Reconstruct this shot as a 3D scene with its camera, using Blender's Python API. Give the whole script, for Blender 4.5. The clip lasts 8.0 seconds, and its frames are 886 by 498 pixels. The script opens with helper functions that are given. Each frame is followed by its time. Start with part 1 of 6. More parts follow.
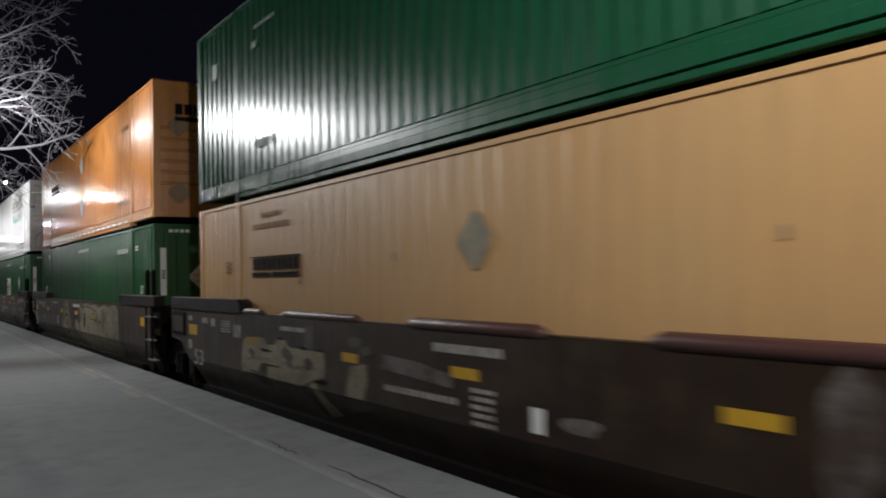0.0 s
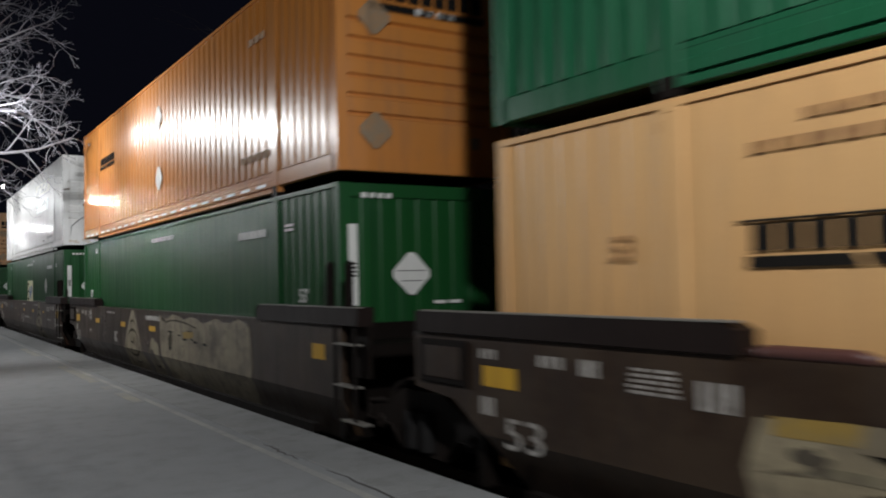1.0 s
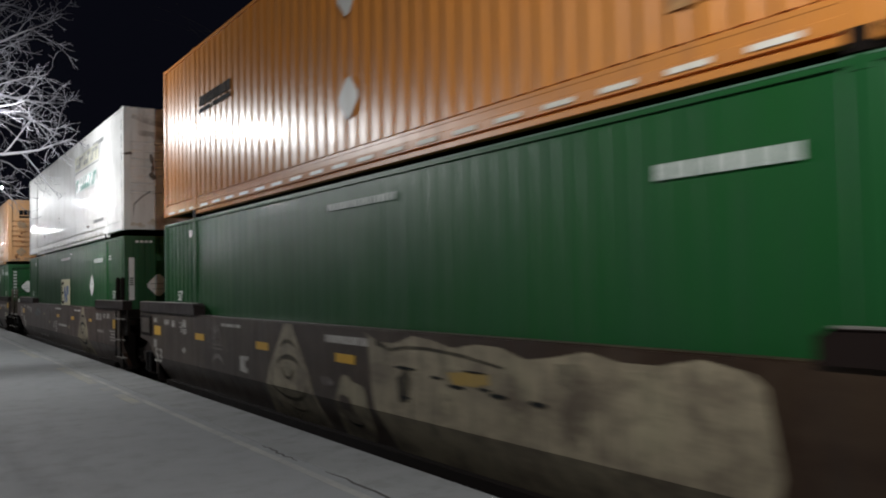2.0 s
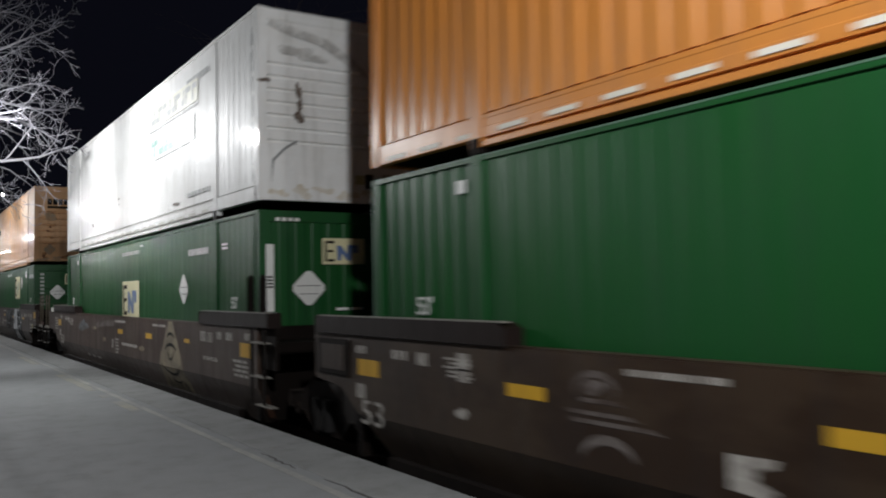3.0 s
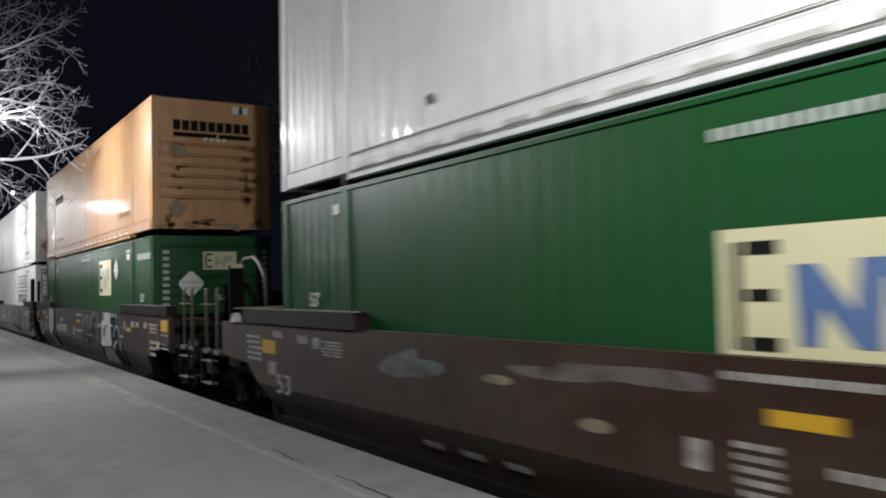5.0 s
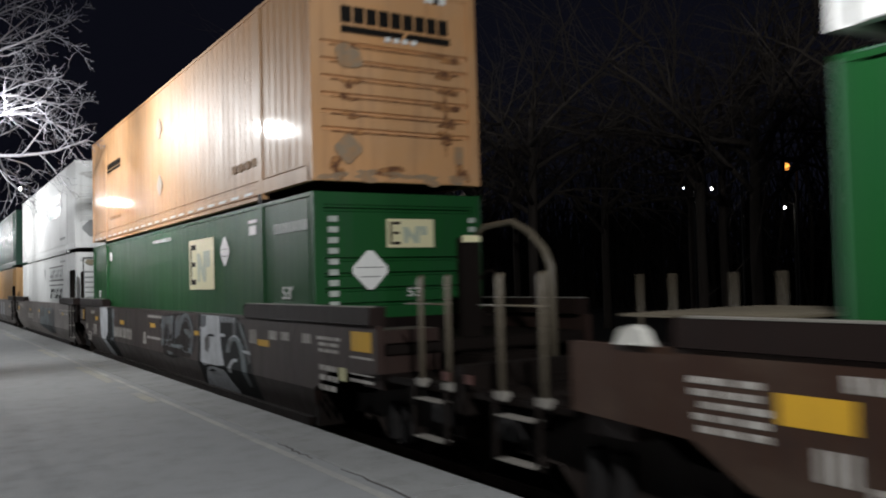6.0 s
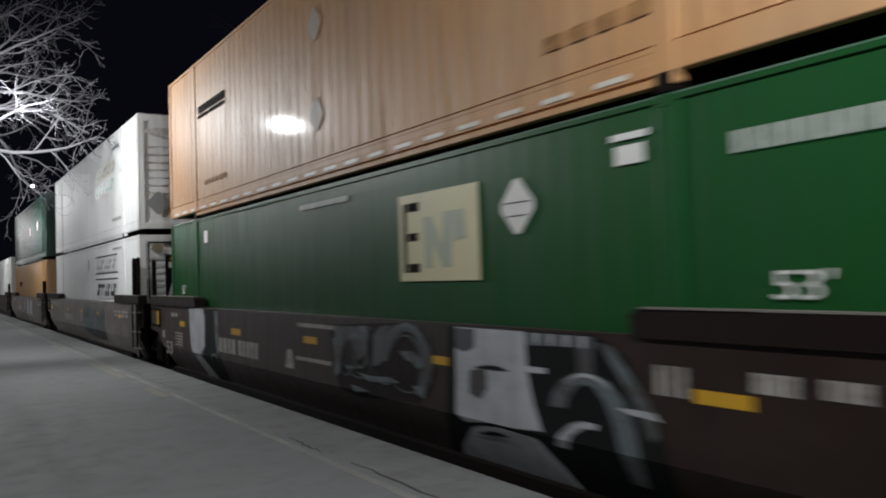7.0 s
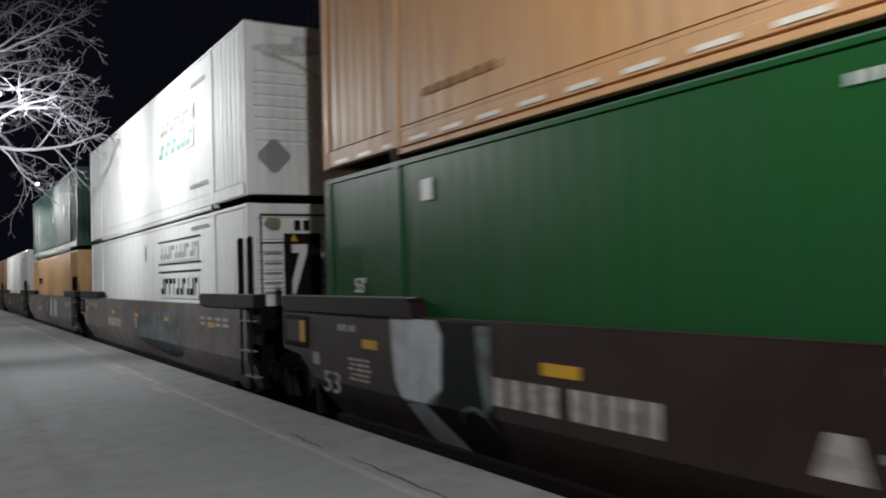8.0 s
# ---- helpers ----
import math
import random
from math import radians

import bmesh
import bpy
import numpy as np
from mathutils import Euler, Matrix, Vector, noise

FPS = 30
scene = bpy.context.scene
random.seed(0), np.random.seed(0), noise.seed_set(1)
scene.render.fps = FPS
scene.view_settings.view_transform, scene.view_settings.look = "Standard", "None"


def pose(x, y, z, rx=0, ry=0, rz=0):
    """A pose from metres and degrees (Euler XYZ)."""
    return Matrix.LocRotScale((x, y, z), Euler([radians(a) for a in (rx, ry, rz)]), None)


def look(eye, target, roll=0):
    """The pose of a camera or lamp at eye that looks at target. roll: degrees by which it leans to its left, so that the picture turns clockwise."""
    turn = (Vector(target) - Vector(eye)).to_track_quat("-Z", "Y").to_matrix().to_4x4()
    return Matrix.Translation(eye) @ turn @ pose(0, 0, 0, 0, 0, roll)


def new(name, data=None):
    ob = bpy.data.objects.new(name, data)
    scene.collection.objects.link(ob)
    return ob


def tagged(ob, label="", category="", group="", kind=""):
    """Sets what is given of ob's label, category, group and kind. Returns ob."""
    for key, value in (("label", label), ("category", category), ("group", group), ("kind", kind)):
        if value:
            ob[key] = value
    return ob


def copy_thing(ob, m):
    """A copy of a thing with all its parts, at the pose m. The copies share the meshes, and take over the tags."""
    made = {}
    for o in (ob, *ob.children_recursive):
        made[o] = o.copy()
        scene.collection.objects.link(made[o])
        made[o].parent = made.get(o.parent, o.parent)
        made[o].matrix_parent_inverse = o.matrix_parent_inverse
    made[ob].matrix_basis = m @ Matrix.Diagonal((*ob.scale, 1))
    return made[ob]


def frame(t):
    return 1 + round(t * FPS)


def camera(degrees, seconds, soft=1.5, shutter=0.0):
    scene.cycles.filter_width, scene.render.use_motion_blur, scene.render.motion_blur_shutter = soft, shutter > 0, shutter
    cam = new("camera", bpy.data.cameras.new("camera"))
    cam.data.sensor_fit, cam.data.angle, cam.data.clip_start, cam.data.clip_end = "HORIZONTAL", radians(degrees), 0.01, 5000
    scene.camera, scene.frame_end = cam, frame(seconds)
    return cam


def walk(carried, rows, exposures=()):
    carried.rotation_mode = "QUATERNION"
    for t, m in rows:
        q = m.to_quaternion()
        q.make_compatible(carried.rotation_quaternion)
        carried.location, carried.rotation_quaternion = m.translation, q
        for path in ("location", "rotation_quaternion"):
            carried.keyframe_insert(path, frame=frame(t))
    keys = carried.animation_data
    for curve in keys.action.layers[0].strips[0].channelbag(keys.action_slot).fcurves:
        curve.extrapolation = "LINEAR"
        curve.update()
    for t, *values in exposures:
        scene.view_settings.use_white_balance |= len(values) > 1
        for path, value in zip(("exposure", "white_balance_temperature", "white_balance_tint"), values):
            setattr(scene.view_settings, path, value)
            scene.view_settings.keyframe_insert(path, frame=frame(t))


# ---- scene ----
from mathutils import geometry

# ---- camera and its path ----
EYE = 1.72
cam = camera(54.6, 8.0, soft=1.9, shutter=0.5)
PATH = [   # time, turn, tilt, roll, and the sway of the holder sideways and upwards
    (0.0, -32.30, 1.78, 1.18, -0.008, 0.002), (0.5, -32.43, 1.91, 1.20, -0.023, 0.003), (1.0, -32.47, 2.03, 1.23, -0.025, 0.006),
    (2.5, -32.56, 2.28, 1.16, -0.025, 0.004), (3.0, -32.50, 2.66, 1.07, -0.012, -0.001), (3.5, -32.61, 2.99, 0.99, -0.022, 0.0),
    (4.0, -32.66, 2.77, 1.09, -0.021, -0.001), (4.5, -32.24, 2.60, 1.22, -0.014, -0.006), (5.8, -31.61, 2.08, 1.50, -0.006, -0.003),
    (6.0, -31.49, 2.01, 1.54, -0.004, 0.0), (6.5, -31.05, 1.78, 1.70, 0.006, 0.004), (7.0, -30.80, 1.75, 1.69, 0.006, -0.018),
    (7.5, -30.59, 1.68, 1.70, 0.02, -0.034), (8.0, -30.50, 1.62, 1.71, 0.05, -0.042)]
EXPOSURES = [(0.0, -0.12), (0.5, -0.02), (1.0, 0.06), (2.5, 0.14), (3.0, 0.22), (3.5, 0.1), (4.0, -0.05), (4.5, 0.45), (5.8, 0.56), (6.1, 0.48),
             (6.5, -0.2), (7.0, -0.08), (7.5, 0.07), (8.0, 0.2)]
walk(cam, [(t, pose(dx, 0, EYE + dz, 90 + p, r, yaw)) for t, yaw, p, r, dx, dz in PATH], EXPOSURES)

# ---- night sky and lamp light ----
LAMP_X, LAMP_Z, LAMP_STEP, LAMP_W = 1.0, 5.6, 20.6, 1700.0
world = bpy.data.worlds.new("night_sky")
scene.world = world
world.use_nodes = True
world.node_tree.nodes["Background"].inputs["Color"].default_value = (0.28, 0.30, 0.55, 1)
world.node_tree.nodes["Background"].inputs["Strength"].default_value = 0.0080


def lamp_light(name, at, aim, watts, colour=(0.97, 0.985, 1.0), radius=0.13):
    data = bpy.data.lights.new(name, "SPOT")
    data.energy, data.color, data.shadow_soft_size = watts, colour, radius
    data.spot_size, data.spot_blend = radians(172), 1.0
    ob = new(name, data)
    ob.matrix_basis = look(at, Vector(at) + Vector(aim))
    return ob


POWER = {-1: 0.9, 0: 0.94, 1: 0.92}   # the lamps further off are set weaker
# each lamp throws its light up and down the platform, little straight down
for k in range(-2, 6):
    for way in (-1, 1):
        lamp_light("lamp_light", (LAMP_X, LAMP_STEP * k + 0.1 * way, LAMP_Z), (0.35, way, -0.22), LAMP_W * POWER.get(k, 0.62))


# ---- materials ----
def nodes_of(name):
    m = bpy.data.materials.new(name)
    m.use_nodes = True
    nt = m.node_tree
    return m, nt, nt.nodes["Principled BSDF"]


def noise_tex(nt, scale, detail=4.0, stretch=(1, 1, 1), coords="Object", rough=0.6):
    tc = nt.nodes.new("ShaderNodeTexCoord")
    mp = nt.nodes.new("ShaderNodeMapping")
    mp.inputs["Scale"].default_value = stretch
    nz = nt.nodes.new("ShaderNodeTexNoise")
    nz.inputs["Scale"].default_value, nz.inputs["Detail"].default_value, nz.inputs["Roughness"].default_value = scale, detail, rough
    nt.links.new(tc.outputs[coords], mp.inputs["Vector"])
    nt.links.new(mp.outputs["Vector"], nz.inputs["Vector"])
    return nz


def ramp(nt, src, lo, hi, a=0.0, b=1.0):
    r = nt.nodes.new("ShaderNodeMapRange")
    r.inputs["From Min"].default_value, r.inputs["From Max"].default_value = lo, hi
    r.inputs["To Min"].default_value, r.inputs["To Max"].default_value = a, b
    nt.links.new(src, r.inputs["Value"])
    return r.outputs["Result"]


def blend(nt, fac, a, b):
    mx = nt.nodes.new("ShaderNodeMix")
    mx.data_type = "RGBA"
    for sock, v in ((mx.inputs[6], a), (mx.inputs[7], b)):
        if isinstance(v, tuple):
            sock.default_value = (*v, 1)
        else:
            nt.links.new(v, sock)
    nt.links.new(fac, mx.inputs[0])
    return mx.outputs[2]


def surface(name, colour, rough=0.5, metal=0.0, fade=None, fade_amount=0.5, grime=(0.03, 0.025, 0.02), grime_amount=0.35,
            streaks=True, bump=0.15, scale=1.0, spec=0.5, spots=0.0, rough_var=0.15, coat=0.0, wear=None, wear_amount=0.8, wear_scale=2.6, dust=0.0, brushed=0.0, coat_rough=0.09):
    """Painted or bare stuff: a faded blotchy colour, streaks of grime, fine grain in the relief and the gloss."""
    m, nt, bsdf = nodes_of(name)
    big = noise_tex(nt, 0.7 * scale, 5)
    fine = noise_tex(nt, 38 * scale, 6)
    fade = fade or tuple(min(1, c * 0.72 + 0.03) for c in colour)
    col = blend(nt, ramp(nt, big.outputs["Fac"], 0.35, 0.7, 0, fade_amount), colour, fade)
    st = noise_tex(nt, 3.0 * scale, 6, (2.2, 2.2, 0.22) if streaks else (1, 1, 1))
    col = blend(nt, ramp(nt, st.outputs["Fac"], 0.50, 0.80, 0, grime_amount), col, grime)
    if spots:
        sp = noise_tex(nt, 9 * scale, 5)
        col = blend(nt, ramp(nt, sp.outputs["Fac"], 0.64, 0.70, 0, spots), col, grime)
    if wear:
        wn = noise_tex(nt, wear_scale, 9, (1, 0.7, 1.25), rough=0.68)
        col = blend(nt, ramp(nt, wn.outputs["Fac"], 0.44, 0.60, 0, wear_amount), col, wear)
    col = blend(nt, ramp(nt, fine.outputs["Fac"], 0.3, 0.8, 0, 0.18), col, tuple(c * 0.6 for c in colour))
    nt.links.new(col, bsdf.inputs["Base Color"])
    nt.links.new(ramp(nt, st.outputs["Fac"], 0.3, 0.8, max(0.05, rough - rough_var * 0.5), min(1, rough + rough_var)), bsdf.inputs["Roughness"])
    bsdf.inputs["Metallic"].default_value = metal
    bsdf.inputs["Specular IOR Level"].default_value = spec
    if brushed:   # fine upright flutes in the rolled sheet spread the gloss sideways
        flutes = nt.nodes.new("ShaderNodeCombineXYZ")
        flutes.inputs["X"].default_value = flutes.inputs["Y"].default_value = 0.7071
        nt.links.new(flutes.outputs["Vector"], bsdf.inputs["Tangent"])
        bsdf.inputs["Anisotropic"].default_value = brushed
    bsdf.inputs["Coat Weight"].default_value = coat
    bsdf.inputs["Coat Roughness"].default_value = coat_rough
    bsdf.inputs["Sheen Weight"].default_value = dust
    bsdf.inputs["Sheen Roughness"].default_value = 0.4
    bsdf.inputs["Sheen Tint"].default_value = (0.72, 0.66, 0.62, 1)
    if bump:
        dents = noise_tex(nt, 5 * scale, 3)
        add = nt.nodes.new("ShaderNodeMath")
        add.operation = "MULTIPLY_ADD"
        nt.links.new(fine.outputs["Fac"], add.inputs[0])
        add.inputs[1].default_value = 0.25
        nt.links.new(dents.outputs["Fac"], add.inputs[2])
        bp = nt.nodes.new("ShaderNodeBump")
        bp.inputs["Strength"].default_value, bp.inputs["Distance"].default_value = bump, 0.02
        nt.links.new(add.outputs[0], bp.inputs["Height"])
        nt.links.new(bp.outputs["Normal"], bsdf.inputs["Normal"])
    return m


def glow(name, colour, strength):
    m, nt, bsdf = nodes_of(name)
    bsdf.inputs["Base Color"].default_value = (*colour, 1)
    bsdf.inputs["Emission Color"].default_value = (*colour, 1)
    bsdf.inputs["Emission Strength"].default_value = strength
    return m


PAINT = dict(rough=0.35, rough_var=0.10, bump=0.03, spec=0.52, coat=0.12, coat_rough=0.10, brushed=0.7)
ORANGE = surface("orange_paint", (0.57, 0.208, 0.034), fade=(0.45, 0.20, 0.06), grime=(0.14, 0.06, 0.03), grime_amount=0.4, **PAINT)
TAN_ORANGE = surface("faded_orange_paint", (0.57, 0.295, 0.118), fade=(0.47, 0.335, 0.218), grime=(0.16, 0.08, 0.04), grime_amount=0.4, rough=0.55, rough_var=0.10, bump=0.03, spec=0.5, coat=0.12, coat_rough=0.09, brushed=0.3)
BEIGE = surface("sun_bleached_orange_paint", (0.63, 0.36, 0.150), fade=(0.58, 0.375, 0.178), grime=(0.22, 0.13, 0.06), grime_amount=0.3, rough=0.42, bump=0.10, spec=0.4)
GREEN = surface("green_paint", (0.0095, 0.077, 0.0170), fade=(0.012, 0.071, 0.027), grime=(0.012, 0.04, 0.022), grime_amount=0.45, rough=0.40, rough_var=0.12, bump=0.04, spec=0.28, coat=0.10, brushed=0.25)
TEAL_GREEN = surface("dark_green_paint", (0.010, 0.085, 0.036), fade=(0.014, 0.08, 0.042), grime=(0.01, 0.03, 0.02), grime_amount=0.4, rough=0.28, rough_var=0.10, bump=0.04, spec=0.5, coat=0.12, brushed=0.45)
WHITE = surface("white_paint", (0.87, 0.87, 0.86), fade=(0.80, 0.80, 0.78), grime=(0.36, 0.34, 0.30), grime_amount=0.45, wear=(0.58, 0.56, 0.51), wear_amount=0.25, wear_scale=1.0, rough=0.50, rough_var=0.12, bump=0.03, spec=0.36, coat=0.14, brushed=0.3)
FLAT_WHITE = surface("chalky_white_paint", (0.86, 0.87, 0.86), fade=(0.78, 0.79, 0.78), grime=(0.42, 0.41, 0.38), grime_amount=0.4, rough=0.62, rough_var=0.12, bump=0.04, spec=0.35)
RIM_GREEN = surface("rubbed_green_edge", (0.075, 0.155, 0.105), fade=(0.14, 0.20, 0.16), fade_amount=1.0, scale=2.0, grime=(0.03, 0.08, 0.05), grime_amount=0.7, rough=0.5, bump=0.05)
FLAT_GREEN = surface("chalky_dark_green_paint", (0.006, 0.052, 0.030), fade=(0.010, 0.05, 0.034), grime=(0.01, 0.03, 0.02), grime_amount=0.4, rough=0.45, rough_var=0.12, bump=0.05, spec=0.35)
CAR_DUSTY = surface("dusty_brown_car_paint", (0.030, 0.021, 0.019), fade=(0.055, 0.045, 0.043), fade_amount=1.0, grime=(0.02, 0.016, 0.015), grime_amount=0.6, rough=0.55, bump=0.25, spots=0.5, wear=(0.14, 0.125, 0.12), wear_amount=0.5, wear_scale=1.3, spec=0.5, dust=0.16)
PLACARD_GREY = surface("weathered_white_vinyl", (0.56, 0.55, 0.51), fade=(0.42, 0.41, 0.37), grime=(0.25, 0.22, 0.18), grime_amount=0.4, rough=0.5, bump=0.03)
CAR_BROWN = surface("brown_car_paint", (0.0205, 0.0092, 0.0040), fade=(0.031, 0.0165, 0.0082), fade_amount=1.0, grime=(0.014, 0.010, 0.009), grime_amount=0.7, rough=0.45, bump=0.25, spots=0.5, wear=(0.068, 0.045, 0.027), wear_amount=0.42, wear_scale=1.5, spec=0.36, dust=0.03)
CAR_RED = surface("red_brown_car_paint", (0.028, 0.0100, 0.0048), fade=(0.038, 0.0180, 0.0100), fade_amount=1.0, grime=(0.014, 0.010, 0.009), grime_amount=0.7, rough=0.5, bump=0.25, spots=0.5, wear=(0.070, 0.047, 0.032), wear_amount=0.46, wear_scale=1.1, spec=0.38, dust=0.04)
CAR_MAROON = surface("dark_maroon_car_paint", (0.017, 0.0075, 0.0058), fade=(0.024, 0.012, 0.0095), fade_amount=1.0, grime=(0.010, 0.007, 0.006), grime_amount=0.6, rough=0.5, bump=0.25, spots=0.4, wear=(0.045, 0.028, 0.022), wear_amount=0.3, wear_scale=1.1, spec=0.36, dust=0.03)
GUARD_STEEL = surface("sooty_brown_steel", (0.012, 0.007, 0.006), fade=(0.018, 0.011, 0.009), grime=(0.007, 0.005, 0.005), grime_amount=0.6, rough=0.6, bump=0.2, spec=0.14)
CAR_DARK = surface("dark_brown_steel", (0.008, 0.006, 0.005), fade=(0.014, 0.010, 0.009), grime=(0.006, 0.005, 0.005), grime_amount=0.6, rough=0.7, bump=0.2, spec=0.06)
TUBE_BROWN = surface("oxide_red_steel", (0.085, 0.030, 0.024), fade=(0.06, 0.03, 0.025), grime=(0.02, 0.012, 0.01), rough=0.45, bump=0.15)
BLACK_STEEL = surface("black_steel", (0.010, 0.009, 0.009), grime=(0.02, 0.014, 0.011), rough=0.65, bump=0.2, spec=0.15)
WORN_STEEL = surface("worn_bright_steel", (0.24, 0.225, 0.20), grime=(0.10, 0.07, 0.05), rough=0.45, metal=0.25, bump=0.1)
SOOT = surface("soot_smear", (0.46, 0.45, 0.43), fade=(0.58, 0.57, 0.55), fade_amount=0.9, rough=0.6, bump=0.03, wear=(0.82, 0.82, 0.80), wear_amount=0.8, wear_scale=4.0)
SPRAY_OCHRE = surface("ochre_spray_paint", (0.34, 0.22, 0.05), fade=(0.24, 0.17, 0.06), fade_amount=0.9, rough=0.65, bump=0.1, spec=0.2, wear=(0.20, 0.16, 0.09), wear_amount=0.6, wear_scale=4.0)
SPRAY_WASH = surface("thin_tan_spray_wash", (0.34, 0.285, 0.18), fade=(0.21, 0.17, 0.105), fade_amount=1.0, scale=1.6, grime=(0.04, 0.03, 0.025), grime_amount=0.7, rough=0.65, bump=0.12, wear=(0.052, 0.036, 0.028), wear_amount=0.5, wear_scale=2.4)
WHEEL_STEEL = surface("rusty_wheel_steel", (0.024, 0.017, 0.014), grime=(0.012, 0.010, 0.009), rough=0.65, bump=0.2, spec=0.2)
PLATE_TAN = surface("dusty_tan_plate", (0.125, 0.105, 0.070), fade=(0.085, 0.070, 0.048), fade_amount=1.0, grime=(0.04, 0.03, 0.02), grime_amount=0.6, rough=0.6, bump=0.15)
POST_PAINT = surface("grey_grab_post", (0.098, 0.080, 0.054), grime=(0.06, 0.04, 0.03), rough=0.5)
TAPE_WHITE = surface("white_reflective_tape", (0.74, 0.71, 0.62), fade=(0.62, 0.58, 0.48), grime=(0.4, 0.3, 0.2), grime_amount=0.3, rough=0.45, bump=0.03)
YELLOW = surface("yellow_reflective_sheet", (0.62, 0.35, 0.02), fade=(0.50, 0.29, 0.04), grime=(0.12, 0.07, 0.02), rough=0.4, bump=0.05)
CREAM = surface("cream_sticker", (0.74, 0.69, 0.43), fade=(0.68, 0.65, 0.43), grime=(0.3, 0.26, 0.14), grime_amount=0.25, rough=0.4, bump=0.03)
INK = surface("black_ink", (0.012, 0.011, 0.010), fade=(0.02, 0.018, 0.016), grime=(0.02, 0.016, 0.013), rough=0.85, bump=0.03, spec=0.05)
BROWN_INK = surface("faded_brown_ink", (0.30, 0.155, 0.065), rough=0.75, bump=0.03, spec=0.2, wear=(0.50, 0.28, 0.11), wear_amount=0.6, wear_scale=9.0)
GHOST_GREEN = surface("faded_grey_green_ink", (0.16, 0.24, 0.19), fade=(0.09, 0.17, 0.12), rough=0.6, bump=0.03, spec=0.25, wear=(0.012, 0.08, 0.04), wear_amount=0.6, wear_scale=9.0)
PALE_INK = surface("bleached_teal_ink", (0.42, 0.47, 0.38), fade=(0.5, 0.52, 0.36), rough=0.45, bump=0.03)
BLUE_INK = surface("faded_blue_ink", (0.10, 0.17, 0.36), fade=(0.25, 0.3, 0.4), rough=0.45, bump=0.03)
TEAL_INK = surface("faded_teal_ink", (0.12, 0.34, 0.29), fade=(0.35, 0.48, 0.44), rough=0.45, bump=0.03)
OLIVE_INK = surface("faded_yellow_ink", (0.46, 0.44, 0.22), fade=(0.6, 0.58, 0.42), rough=0.45, bump=0.03)
PANEL_OLIVE = surface("faded_olive_panel", (0.66, 0.65, 0.50), fade=(0.76, 0.76, 0.68), fade_amount=0.9, rough=0.5, bump=0.02)
PANEL_PALE = surface("faded_pale_panel", (0.74, 0.78, 0.76), fade=(0.82, 0.83, 0.82), rough=0.5, bump=0.02)
GREY_INK = surface("grey_ink", (0.30, 0.31, 0.31), rough=0.5, bump=0.03)
STENCIL = surface("white_stencil_paint", (0.44, 0.42, 0.385), fade=(0.27, 0.245, 0.22), grime=(0.08, 0.06, 0.05), grime_amount=0.5, rough=0.55, bump=0.05, wear=(0.042, 0.024, 0.017), wear_amount=0.45, wear_scale=6.0)
DECAL_WHITE = surface("white_vinyl", (0.82, 0.82, 0.79), fade=(0.66, 0.66, 0.64), grime=(0.3, 0.28, 0.25), grime_amount=0.25, rough=0.4, bump=0.03)
GHOST = surface("weathered_grey_vinyl", (0.27, 0.255, 0.19), fade=(0.20, 0.19, 0.14), rough=0.6, bump=0.03, spec=0.3, wear=(0.52, 0.34, 0.16), wear_amount=0.5, wear_scale=5.0)
PLACARD_WARM = surface("dusty_white_vinyl", (0.44, 0.38, 0.31), fade=(0.36, 0.29, 0.22), rough=0.55, bump=0.03, spec=0.3, wear=(0.46, 0.24, 0.09), wear_amount=0.35, wear_scale=5.0)
GHOST_WARM = surface("weathered_brown_vinyl", (0.30, 0.225, 0.15), fade=(0.24, 0.17, 0.11), rough=0.6, bump=0.03, spec=0.3, wear=(0.48, 0.22, 0.07), wear_amount=0.4, wear_scale=5.0)
CHARACTER = surface("dull_white_characters", (0.50, 0.53, 0.49), fade=(0.40, 0.44, 0.40), rough=0.5, bump=0.03, wear=(0.06, 0.14, 0.08), wear_amount=0.3, wear_scale=9.0)
SPRAY_TAN = surface("tan_spray_paint", (0.29, 0.245, 0.16), fade=(0.18, 0.15, 0.098), fade_amount=1.0, scale=1.6, grime=(0.045, 0.035, 0.025), grime_amount=0.8, rough=0.6, bump=0.12, spots=0.3, wear=(0.042, 0.024, 0.017), wear_amount=0.55, wear_scale=3.0)
SPRAY_CREAM = surface("cream_spray_paint", (0.29, 0.25, 0.16), fade=(0.13, 0.11, 0.07), fade_amount=1.0, scale=1.8, grime=(0.04, 0.03, 0.02), grime_amount=0.9, rough=0.6, bump=0.12, spots=0.3, wear=(0.042, 0.024, 0.017), wear_amount=0.75, wear_scale=3.0)
SPRAY_GREY = surface("pale_grey_spray_paint", (0.50, 0.52, 0.55), fade=(0.36, 0.37, 0.38), grime=(0.09, 0.08, 0.07), grime_amount=0.5, rough=0.55, bump=0.1, wear=(0.042, 0.024, 0.017), wear_amount=0.22, wear_scale=3.0)
SPRAY_BLACK = surface("black_spray_paint", (0.008, 0.010, 0.010), fade=(0.014, 0.014, 0.014), rough=0.7, bump=0.1, spec=0.1)
SPRAY_FAINT = surface("faint_brown_spray_wash", (0.085, 0.070, 0.048), fade=(0.05, 0.038, 0.026), fade_amount=1.0, scale=1.6, grime=(0.03, 0.022, 0.016), grime_amount=0.7, rough=0.65, bump=0.12, wear=(0.034, 0.019, 0.013), wear_amount=0.6, wear_scale=2.4)
